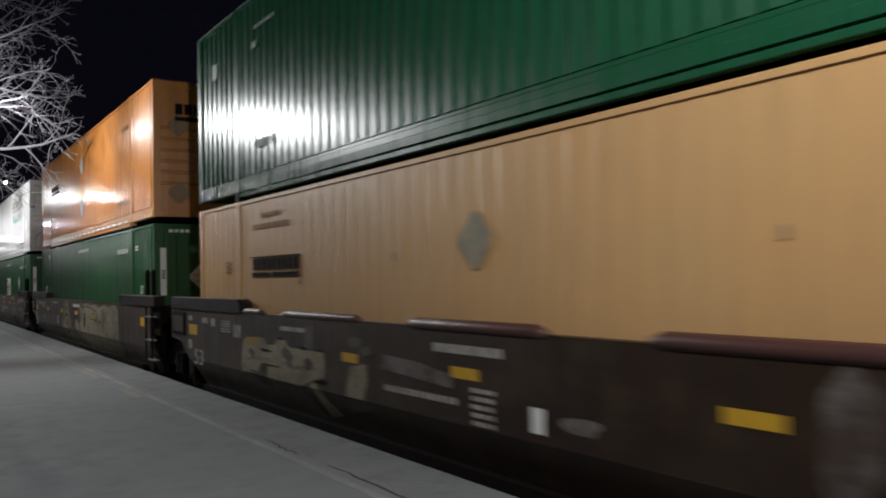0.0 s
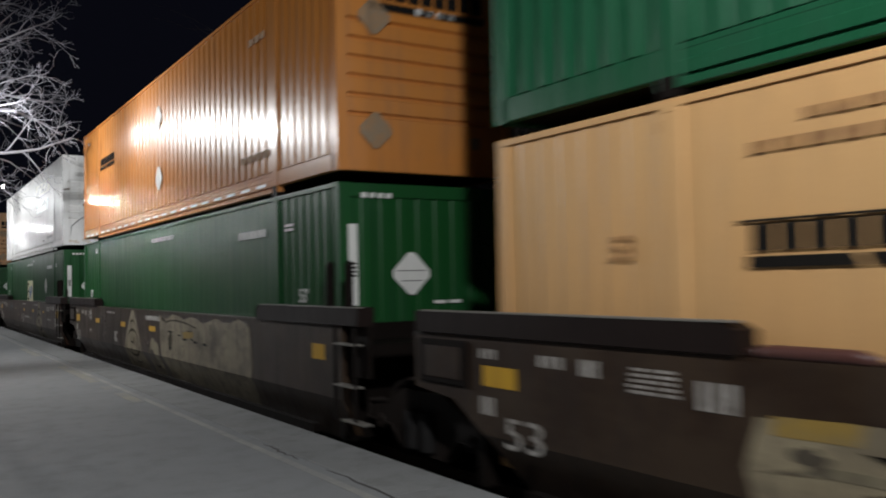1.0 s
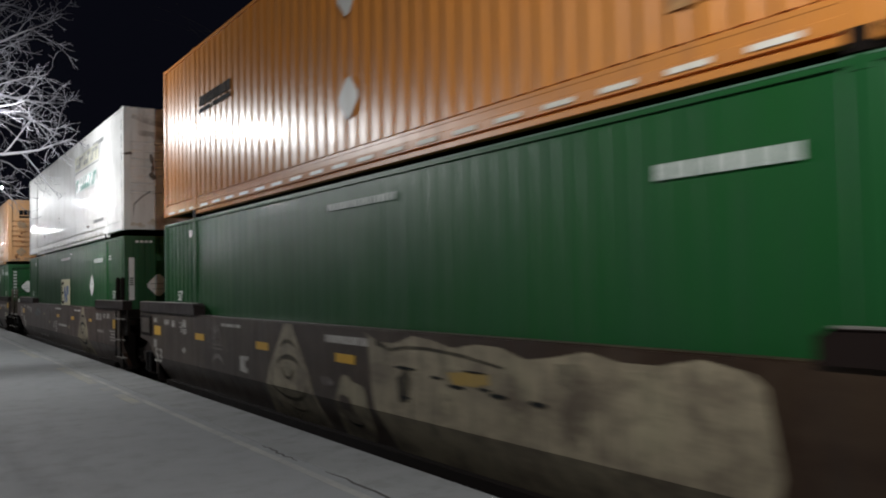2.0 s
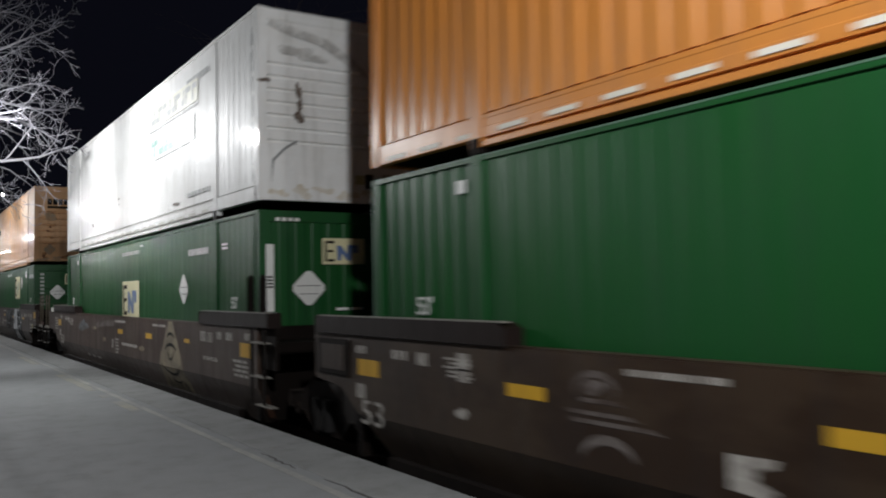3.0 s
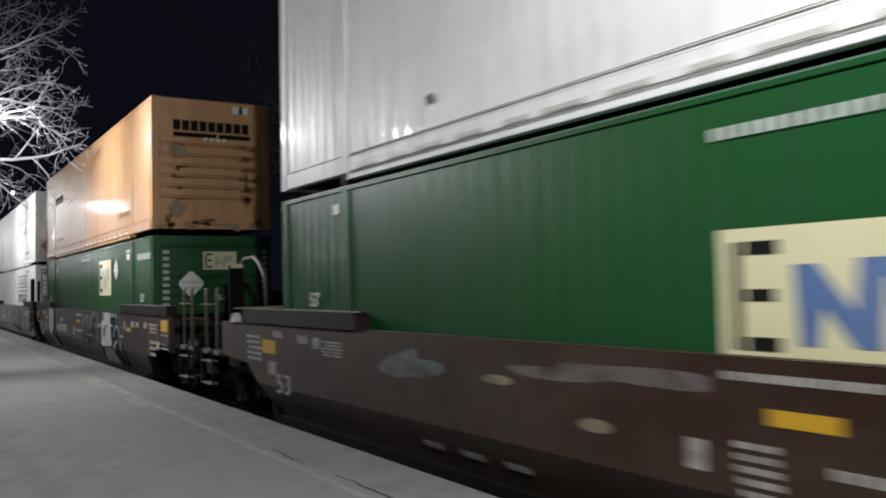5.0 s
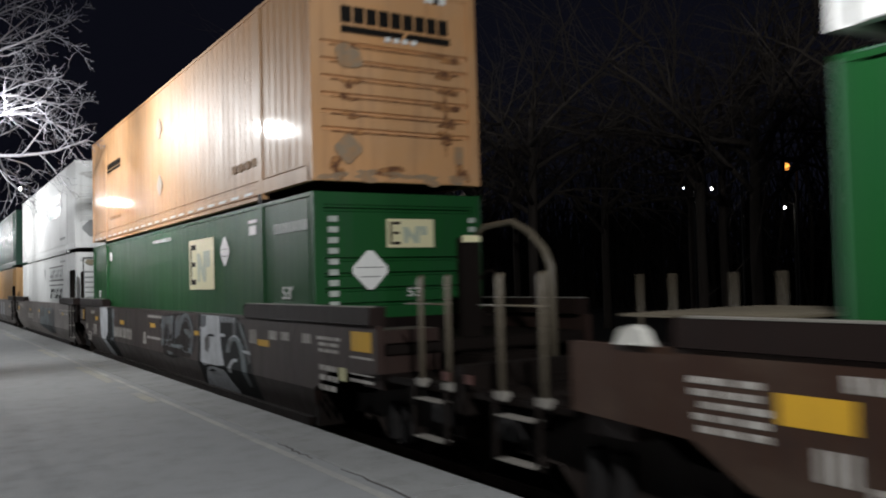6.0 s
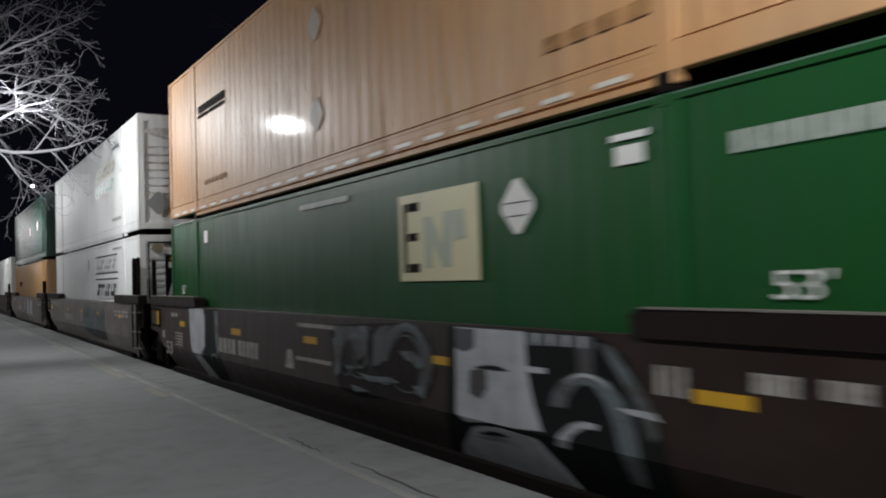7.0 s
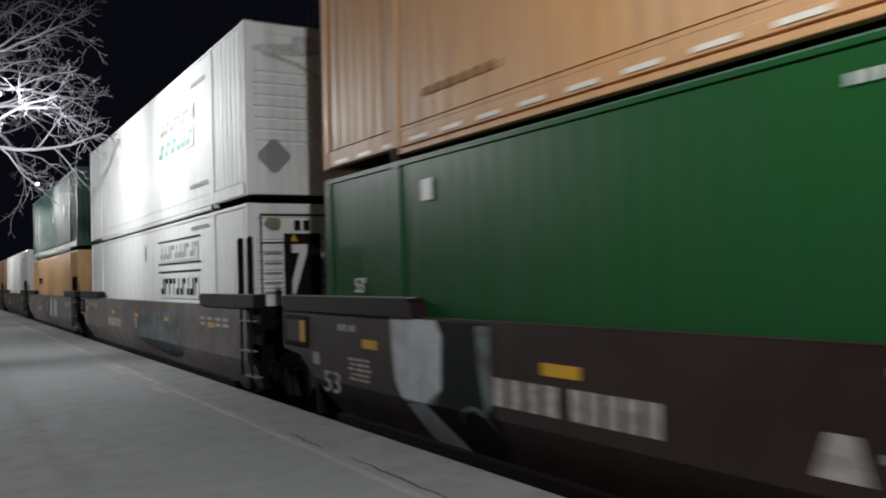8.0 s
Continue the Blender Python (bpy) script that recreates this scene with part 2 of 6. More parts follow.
SPRAY_DULL = surface("faded_dark_spray_paint", (0.035, 0.030, 0.022), fade=(0.06, 0.05, 0.036), fade_amount=0.9, rough=0.7, bump=0.1, spec=0.1, wear=(0.15, 0.13, 0.085), wear_amount=0.45, wear_scale=5.0)
SPRAY_SLATE = surface("slate_spray_paint", (0.075, 0.085, 0.095), fade=(0.05, 0.05, 0.055), grime=(0.02, 0.02, 0.02), rough=0.55, bump=0.1, wear=(0.042, 0.024, 0.017), wear_amount=0.6, wear_scale=3.0)
SPRAY_TEAL = surface("pale_teal_spray_paint", (0.135, 0.17, 0.18), fade=(0.08, 0.09, 0.10), fade_amount=0.8, grime=(0.05, 0.04, 0.04), grime_amount=0.6, rough=0.6, bump=0.1, wear=(0.042, 0.024, 0.017), wear_amount=0.8, wear_scale=3.0)
DUST = surface("pale_dust_patch", (0.15, 0.13, 0.12), fade=(0.10, 0.08, 0.07), fade_amount=0.8, grime=(0.045, 0.03, 0.025), grime_amount=0.7, rough=0.7, bump=0.15, spots=0.5, wear=(0.042, 0.024, 0.017), wear_amount=0.95, wear_scale=3.0)
RUST = surface("rust_stain", (0.10, 0.06, 0.04), fade=(0.05, 0.035, 0.03), rough=0.8, bump=0.1, wear=(0.5, 0.47, 0.42), wear_amount=0.5, wear_scale=14.0)
PALE_RUST = surface("pale_rust_bloom", (0.62, 0.55, 0.43), fade=(0.74, 0.70, 0.62), fade_amount=0.9, rough=0.6, bump=0.03, wear=(0.84, 0.83, 0.80), wear_amount=0.85, wear_scale=3.5)
RUST_WARM = surface("rust_on_orange", (0.13, 0.05, 0.02), fade=(0.08, 0.035, 0.02), rough=0.8, bump=0.1, wear=(0.52, 0.25, 0.09), wear_amount=0.95, wear_scale=8.0)
CONCRETE = surface("platform_concrete", (0.222, 0.230, 0.236), fade=(0.182, 0.188, 0.192), fade_amount=0.5, grime=(0.12, 0.115, 0.11), grime_amount=0.3, streaks=False, rough=0.85, bump=0.08, spec=0.3, spots=0.10)
COPING = surface("edge_concrete", (0.225, 0.23, 0.228), fade=(0.165, 0.168, 0.168), fade_amount=0.8, grime=(0.10, 0.095, 0.09), grime_amount=0.6, streaks=False, rough=0.85, bump=0.45, spec=0.3, spots=0.35)
LINE_PAINT = surface("worn_pale_line_paint", (0.32, 0.32, 0.29), fade=(0.24, 0.24, 0.23), fade_amount=1.0, grime=(0.2, 0.2, 0.2), grime_amount=0.8, wear=(0.20, 0.205, 0.205), wear_amount=0.9, wear_scale=1.5, streaks=False, rough=0.8, bump=0.2, spots=0.6)
YELLOW_LINE = surface("worn_yellow_line_paint", (0.29, 0.275, 0.21), fade=(0.22, 0.22, 0.20), fade_amount=1.0, grime=(0.2, 0.2, 0.2), grime_amount=0.9, wear=(0.205, 0.21, 0.21), wear_amount=1.0, wear_scale=2.0, streaks=False, rough=0.8, bump=0.2, spots=0.7)
BALLAST = surface("dark_ballast", (0.05, 0.047, 0.044), grime=(0.015, 0.014, 0.013), grime_amount=0.7, streaks=False, rough=0.95, bump=1.0, scale=0.6, spots=0.5)
GROUND = surface("dark_ground", (0.03, 0.03, 0.022), grime=(0.012, 0.012, 0.01), streaks=False, rough=0.95, bump=0.6, scale=0.3)
TIE_WOOD = surface("creosoted_timber", (0.035, 0.026, 0.02), rough=0.8, bump=0.4)
RAIL_STEEL = surface("rail_steel", (0.10, 0.07, 0.055), grime=(0.03, 0.02, 0.015), rough=0.5, metal=0.4)
BARK = surface("pale_bark", (0.225, 0.22, 0.245), fade=(0.16, 0.155, 0.175), grime=(0.09, 0.085, 0.09), rough=0.85, bump=0.6, scale=4)
FAR_BARK = surface("dark_bark", (0.085, 0.068, 0.055), rough=0.9, bump=0.3)
# near-black, so that the added woods belt stays dark against the sky
WOOD_DARK = surface("near_black_bark", (0.030, 0.026, 0.022), rough=0.9, bump=0.2, spec=0.1)
POLE_PAINT = surface("dark_bronze_pole", (0.03, 0.028, 0.025), rough=0.45)
LENS = glow("lamp_lens", (1, 0.96, 0.9), 30.0)
FAR_WHITE = glow("far_white_lamp", (1, 0.97, 0.92), 60.0)
FAR_ORANGE = glow("far_sodium_lamp", (1, 0.36, 0.06), 1.6)
FAR_DIM = glow("far_dim_lamp", (0.8, 0.85, 1.0), 6.0)


# ---- mesh helpers ----
class Shape:
    """Gathers vertices and faces of one mesh."""

    def __init__(self):
        self.v, self.f = [], []

    def box(self, x0, x1, y0, y1, z0, z1):
        n = len(self.v)
        self.v += [(x, y, z) for z in (z0, z1) for y in (y0, y1) for x in (x0, x1)]
        self.f += [tuple(n + i for i in q) for q in ((0, 2, 3, 1), (4, 5, 7, 6), (0, 1, 5, 4), (2, 6, 7, 3), (0, 4, 6, 2), (1, 3, 7, 5))]
        return self

    def prism(self, pts, axis, a, b):
        """Extrudes an outline: along x the points are (y, z), along y (x, z), along z (x, y)."""
        n, k = len(self.v), len(pts)
        put = {"x": lambda p, c: (c, p[0], p[1]), "y": lambda p, c: (p[0], c, p[1]), "z": lambda p, c: (p[0], p[1], c)}[axis]
        self.v += [put(p, a) for p in pts] + [put(p, b) for p in pts]
        self.f += [(n + i, n + (i + 1) % k, n + k + (i + 1) % k, n + k + i) for i in range(k)]
        for tri in geometry.tessellate_polygon([[Vector((p[0], p[1], 0)) for p in pts]]):
            self.f += [tuple(n + i for i in tri), tuple(n + k + i for i in reversed(tri))]
        return self

    def folded(self, pts, x0, x1, fold, slope, sx):
        """An upright plate in (y, z) whose part below the fold leans inwards. sx: the side it faces away from."""
        for keep in (1, -1):
            out = []
            for p, q in zip(pts, pts[1:] + pts[:1]):
                a, b = keep * (p[1] - fold), keep * (q[1] - fold)
                if a >= 0:
                    out.append(p)
                if a * b < 0:
                    k = a / (a - b)
                    out.append((p[0] + (q[0] - p[0]) * k, fold))
            if len(out) < 3:
                continue
            n = len(self.v)
            self.prism(out, "x", x0, x1)
            if keep < 0:
                self.v[n:] = [(x + sx * (fold - z) * slope, y, z) for x, y, z in self.v[n:]]
        return self

    def strip(self, front, back, axis, a, b):
        """A sheet with a folded front line and a plain back line of as many points, extruded along an axis."""
        n, k = len(self.v), len(front)
        put = {"x": lambda p, c: (c, p[0], p[1]), "z": lambda p, c: (p[0], p[1], c)}[axis]
        self.v += [put(p, c) for c in (a, b) for p in front] + [put(p, c) for c in (a, b) for p in back]
        for i in range(k - 1):
            self.f += [(n + i, n + i + 1, n + k + i + 1, n + k + i), (n + 2 * k + i, n + 3 * k + i, n + 3 * k + i + 1, n + 2 * k + i + 1),
                       (n + i, n + 2 * k + i, n + 2 * k + i + 1, n + i + 1), (n + k + i, n + k + i + 1, n + 3 * k + i + 1, n + 3 * k + i)]
        self.f += [(n, n + k, n + 3 * k, n + 2 * k), (n + k - 1, n + 3 * k - 1, n + 4 * k - 1, n + 2 * k - 1)]
        return self

    def tube(self, pts, radii, sides=6):
        """A round bar along a line of points."""
        n = len(self.v)
        pts = [Vector(p) for p in pts]
        if not isinstance(radii, (list, tuple)):
            radii = [radii] * len(pts)
        side = None
        for i, p in enumerate(pts):
            d = (pts[min(i + 1, len(pts) - 1)] - pts[max(i - 1, 0)]).normalized()
            if side is None:
                side = d.orthogonal().normalized()
            side = (side - d * side.dot(d)).normalized()
            up = d.cross(side)
            for j in range(sides):
                a = 2 * math.pi * j / sides
                self.v.append(tuple(p + (side * math.cos(a) + up * math.sin(a)) * radii[i]))
        for i in range(len(pts) - 1):
            for j in range(sides):
                a, b = n + i * sides + j, n + i * sides + (j + 1) % sides
                self.f.append((a, b, b + sides, a + sides))
        self.f.append(tuple(n + j for j in reversed(range(sides))))
        m = n + (len(pts) - 1) * sides
        self.f.append(tuple(m + j for j in range(sides)))
        return self

    def lathe(self, profile, sides=24):
        """Turns a closed outline of (x, radius) round the x axis."""
        n, k = len(self.v), len(profile)
        for j in range(sides):
            a = 2 * math.pi * j / sides
            self.v += [(x, r * math.cos(a), r * math.sin(a)) for x, r in profile]
        for j in range(sides):
            for i in range(k):
                a, b = n + j * k + i, n + j * k + (i + 1) % k
                c, d = n + ((j + 1) % sides) * k + i, n + ((j + 1) % sides) * k + (i + 1) % k
                self.f.append((a, b, d, c))
        return self


def part(name, shape, material, parent=None, label="", bevel=0.0, smooth=False):
    """Links a shape as one mesh object under a thing or under a part."""
    me = bpy.data.meshes.new(name)
    me.from_pydata(shape.v, [], shape.f)
    bm = bmesh.new()
    bm.from_mesh(me)
    if bevel:
        edges = [e for e in bm.edges if len(e.link_faces) == 2 and e.calc_face_angle(0) > 0.5]
        bmesh.ops.bevel(bm, geom=edges, offset=bevel, segments=2, affect="EDGES", clamp_overlap=True)
    bmesh.ops.recalc_face_normals(bm, faces=bm.faces)
    if smooth:
        for f in bm.faces:
            f.smooth = True
    bm.to_mesh(me)
    bm.free()
    me.materials.append(material)
    ob = new(name, me)
    ob.parent = parent
    return tagged(ob, label) if label else ob


def lettering(name, text, size, material, parent, at, facing, label="", wide=1.0):
    """Raised letters in the built-in font. at: lower left corner. facing: 'side' (-x) or 'end' (-y)."""
    cu = bpy.data.curves.new(name, "FONT")
    cu.body, cu.size, cu.extrude = text, size, 0.003
    tmp = bpy.data.objects.new(name, cu)
    scene.collection.objects.link(tmp)
    bpy.context.view_layer.update()
    me = bpy.data.meshes.new_from_object(tmp.evaluated_get(bpy.context.evaluated_depsgraph_get()))
    bpy.data.objects.remove(tmp)
    turn = Matrix(((0, 0, -1, 0), (-1, 0, 0, 0), (0, 1, 0, 0), (0, 0, 0, 1))) if facing == "side" else Matrix(((1, 0, 0, 0), (0, 0, -1, 0), (0, 1, 0, 0), (0, 0, 0, 1)))
    me.transform(Matrix.Translation(at) @ turn @ Matrix.Diagonal((wide, 1, 1, 1)))
    me.materials.clear()
    me.materials.append(material)
    ob = new(name, me)
    ob.parent = parent
    return tagged(ob, label) if label else ob


# ---- the train's line and speed ----
TRACK_X = 5.653            # centre of the track
SIDE = -1.2955             # near face of the containers, from the centre
CAR_SIDE = -1.503          # near face of the cars
RAIL_Z = -0.22             # the height that the cars' own measures count from
SUNK = 0.015               # the rails lie this much deeper
FOLD, SLOPE = 0.43 - RAIL_Z, 0.48   # the cars' sides lean inwards below this height
LEN, LOW_TALL, HIGH_TALL = 16.154, 2.855, 2.898
LOW_BASE, HIGH_BASE = 0.05, 2.972
UNIT = {1: -38.941, 2: -19.632, 3: 0.0, 4: 23.534, 5: 42.885, 6: 62.2, 7: 81.6, 8: 101.0}
TRAVEL = [(0.0, -37.496), (0.5, -33.113), (1.0, -28.775), (2.5, -16.034), (3.0, -11.723), (3.5, -7.456), (4.0, -3.274),
          (4.5, 0.873), (5.8, 11.64), (6.0, 13.26), (6.5, 17.19), (7.0, 21.270), (7.5, 25.395), (8.0, 29.45)]
MOVERS, WHEELS = [], []


def rolling(ob, unit, base):
    """Notes a thing that rides with the train, at its unit's place and a height."""
    base -= SUNK if base == RAIL_Z else 0.0
    MOVERS.append((ob, UNIT[unit], base))
    ob.location = (TRACK_X, UNIT[unit] - TRAVEL[0][1], base)
    return ob


# ---- decals: thin sheets proud of a face ----
class Sheet:
    """Puts stickers and paint on the near side or the front end of a thing, in metres from the unit's front and the platform's height."""

    def __init__(self, thing, base, face, side=True):
        self.thing, self.base, self.face, self.side, self.layer = thing, base, face, side, 1

    def shape(self, outlines, layer=1):
        s = Shape()
        f = self.face - 0.0035 * layer
        for pts in outlines:
            pts = [(a, z - self.base - (0.012 if self.base == LOW_BASE else 0.0)) for a, z in pts]
            if self.side and self.base == RAIL_Z:
                s.folded(pts, f, f + 0.003, FOLD, SLOPE, 1)
            elif self.side:
                s.prism(pts, "x", f, f + 0.003)
            else:
                s.prism([(SIDE + a, z) for a, z in pts], "y", f, f + 0.003)
        return s

    def put(self, name, material, outlines, label="", layer=1):
        return part(name, self.shape(outlines, layer), material, self.thing, label)

    def rect(self, name, material, a, b, z0, z1, label="", layer=1):
        if self.side and self.base == RAIL_Z and b - a > 0.2:
            a, b = a + 0.05, b - 0.05
        return self.put(name, material, [[(a, z0), (b, z0), (b, z1), (a, z1)]], label, layer)

    def bars(self, name, material, a, b, z0, z1, n, gap=0.25, label="", layer=1, rows=1):
        step, tall = (b - a) / n, (z1 - z0) / rows
        if name == "small_writing" and n == 1 and rows > 1:
            rnd = random.Random(int(a * 1000))
            for j in range(rows):
                p = a + rnd.uniform(0, 0.1) * (b - a)
                while p < b - 0.12 * (b - a):
                    q = min(b, p + rnd.uniform(0.12, 0.34) * (b - a))
                    r = z0 + tall * j
                    self.put(name, material, [[(p, r), (q, r), (q, r + tall * 0.55), (p, r + tall * 0.55)]], label, layer)
                    p = q + rnd.uniform(0.04, 0.10) * (b - a)
            return
        for j in range(rows):
            for i in range(n):
                p, q = a + step * i, a + step * (i + 1 - gap)
                r = z0 + tall * j
                t = r + tall * (0.55 if rows > 1 else 1)
                self.put(name, material, [[(p, r), (q, r), (q, t), (p, t)]], label, layer)

    def diamond(self, name, material, a, z, r, label="", layer=1):
        c = r * 0.16
        if material is DECAL_WHITE and r > 0.22:
            for h in (-0.36, 0.12):
                k = (r - abs(h) * r) * 0.9
                self.put("placard_line", INK, [[(a - k, z + h * r), (a + k, z + h * r), (a + k, z + h * r + 0.009), (a - k, z + h * r + 0.009)]], "thin black line", layer + 1)
        return self.put(name, material, [[(a - r, z - c), (a - c, z - r), (a + c, z - r), (a + r, z - c), (a + r, z + c), (a + c, z + r), (a - c, z + r), (a - r, z + c)]], label, layer)

    def blob(self, name, material, a, z, ra, rz, seed, label="", layer=1, rough=0.18, power=2.0, n=40):
        rnd = random.Random(seed)
        ph = [rnd.uniform(0, 6.28) for _ in range(5)]
        pts = []
        for i in range(n):
            t = 2 * math.pi * i / n
            k = 1 + rough * sum(math.sin((j + 2) * t + ph[j]) / (j + 1.5) for j in range(5))
            c, s = math.cos(t), math.sin(t)
            pts.append((a + ra * k * math.copysign(abs(c) ** (2 / power), c), z + rz * k * math.copysign(abs(s) ** (2 / power), s)))
        return self.put(name, material, [pts], label, layer)

    def arc(self, name, material, a, z, ra, rz, wide, t0, t1, label="", layer=1, n=16):
        out = []
        for k, sgn in ((1, 1), (0, -1)):
            rng = range(n + 1) if sgn > 0 else range(n, -1, -1)
            for i in rng:
                t = radians(t0 + (t1 - t0) * i / n)
                w = wide * math.sin(math.pi * (i + 0.6) / (n + 1.2)) * (1 if k else 0)
                out.append((a + (ra + w) * math.cos(t), z + (rz + w) * math.sin(t)))
        return self.put(name, material, [out], label, layer)


# ---- containers ----
def folds(a, b, pitch, depth, groove):
    """A folded line from a to b: flat bands with narrow grooves; gives (place, depth)."""
    n = max(1, round((b - a) / pitch))
    p = (b - a) / n
    pts = [(a, 0.0)]
    for i in range(n):
        s = a + p * i
        g0, g1 = s + p * (0.5 - groove / 2), s + p * (0.5 + groove / 2)
        k = max(p * (0.09 if depth > 0.01 else 0.08), depth * 1.9)
        pts += [(g0 - k, 0.0), (g0, depth), (g1, depth), (g1 + k, 0.0)]
    return pts + [(b, 0.0)]


def container(unit, top, paint, label, pitch=0.28, groove=0.28, depth=0.03, end="v", grooves=(), rail=0.28, tip=0.034, rim=None):
    """A 53 foot box: folded side walls, rails, posts at the ends and at the 40 foot points, castings, roof and floor."""
    base = HIGH_BASE if top else LOW_BASE
    box = tagged(new("shipping_container"), label, "container", "containers of the freight train")
    rolling(box, unit, base)
    w, h, foot = -SIDE, (HIGH_TALL if top else LOW_TALL), 0.08
    posts = (1.98, LEN - 1.98)
    for sx in (-1, 1):
        tip_pitch = min(pitch, 0.25)
        pts = folds(0.14, posts[0] - 0.1, tip_pitch, tip, 0.34) + folds(posts[0] - 0.09, posts[1] + 0.09, pitch, depth, groove) + folds(posts[1] + 0.1, LEN - 0.14, tip_pitch, tip, 0.34)
        front = [(sx * (w - 0.012 - d), y) for y, d in pts]
        back = [(sx * (w - 0.07), y) for y, d in pts]
        part("side_wall", Shape().strip(front, back, "z", rail - 0.002, h - 0.045), paint, box)
        s = Shape()
        prof = [(w - 0.09, h - 0.056), (w + 0.002, h - 0.056), (w + 0.006, h - 0.052), (w + 0.006, h - 0.008), (w - 0.002, h), (w - 0.09, h)]
        s.prism([(sx * x, z) for x, z in prof], "y", 0.06, LEN - 0.06)
        part("top_rail", s, paint, box)
        s = Shape()
        prof = [(w - 0.09, 0.0), (w - 0.006, 0.0), (w, 0.006), (w, 0.052), (w - 0.005, 0.058), (w - 0.034, 0.060), (w - 0.034, 0.080), (w - 0.005, 0.083),
                (w - 0.003, rail * 0.56), (w - 0.007, rail * 0.58), (w - 0.007, rail * 0.80), (w - 0.003, rail * 0.82), (w - 0.003, rail - 0.024),
                (w - 0.008, rail - 0.018), (w - 0.036, rail - 0.017), (w - 0.036, rail), (w - 0.09, rail)]
        s.prism([(sx * x, z) for x, z in prof], "y", posts[0], posts[1])
        for y0, y1 in ((0.1, posts[0]), (posts[1], LEN - 0.1)):
            prof = [(w - 0.09, foot), (w - 0.006, foot), (w, foot + 0.008), (w, rail - 0.024), (w - 0.008, rail - 0.018), (w - 0.036, rail - 0.017), (w - 0.036, rail), (w - 0.09, rail)]
            s.prism([(sx * x, z) for x, z in prof], "y", y0, y1)
        part("bottom_rail", s, paint, box)
        for y in (0.0, LEN):
            q = -1 if y else 1
            s = Shape().prism([(sx * w, y), (sx * w, y + q * 0.15), (sx * (w - 0.05), y + q * 0.16), (sx * (w - 0.14), y + q * 0.05), (sx * (w - 0.14), y)], "z", foot, h)
            part("corner_post", s, paint, box, bevel=0.008)
        for y in posts:
            s = Shape().prism([(sx * (w - 0.08), y - 0.11), (sx * (w - 0.004), y - 0.11), (sx * (w + 0.008), y - 0.09), (sx * (w + 0.008), y + 0.09), (sx * (w - 0.004), y + 0.11), (sx * (w - 0.08), y + 0.11)], "z", 0.0, h)
            part("inner_post", s, paint, box)
            for z0 in (-0.066, h - 0.10):
                s = Shape().box(sx * (w - 0.16), sx * (w + 0.012), y - 0.09, y + 0.09, z0, z0 + (0.105 if z0 > 0 else 0.16))
                part("corner_casting", s, paint if z0 > 0 else CAR_DARK, box, bevel=0.012)
    for y, q in ((0.03, 1), (LEN - 0.03, -1)):
        if end == "v":
            pts = folds(-w + 0.13, w - 0.13, 0.27, 0.010, 0.35)
            s = Shape().strip([(x, y + q * d) for x, d in pts], [(x, y + q * 0.07) for x, d in pts], "z", foot + 0.15, h - 0.16)
        else:
            pts = [(y, foot + 0.15)]
            for g in sorted(grooves):
                g -= base
                pts += [(y, g - 0.04), (y + q * 0.055, g - 0.018), (y + q * 0.055, g + 0.012), (y, g + 0.022)]
            pts.append((y, h - 0.16))
            s = Shape().strip(pts, [(y + q * 0.08, z) for _, z in pts], "x", -w + 0.13, w - 0.13)
        part("end_wall", s, paint, box)
        s = Shape().box(-w + 0.1, w - 0.1, y - 0.028 * q, y + q * 0.08, h - 0.17, h - 0.004)
        part("end_header", s, paint, box, bevel=0.008)
        s = Shape().box(-w + 0.1, w - 0.1, y - 0.028 * q, y + q * 0.08, foot, foot + 0.16)
        part("end_sill", s, paint, box, bevel=0.008)
    if rim:
        for sx in (-1, 1):
            x0, x1 = sorted((sx * (w + 0.001), sx * (w + 0.0085)))
            part("worn_edge", Shape().box(x0, x1, 0.16, LEN - 0.16, h - 0.016, h - 0.004), rim, box, "paint rubbed pale along the top rail")
            for y0 in (0.004, LEN - 0.022):
                x0, x1 = sorted((sx * (w - 0.004), sx * (w + 0.004)))
                part("worn_edge", Shape().box(x0, x1, y0, y0 + 0.018, foot + 0.03, h - 0.03), rim, box, "paint rubbed pale down the corner")
    part("roof", Shape().box(-w + 0.05, w - 0.05, 0.05, LEN - 0.05, h - 0.05, h - 0.012), paint, box)
    part("underfloor", Shape().box(-w + 0.06, w - 0.06, 0.08, LEN - 0.08, foot + 0.02, foot + 0.09), CAR_DARK, box)
    return box, Sheet(box, base, SIDE - 0.001 - 0.0), Sheet(box, base, 0.0025, side=False)


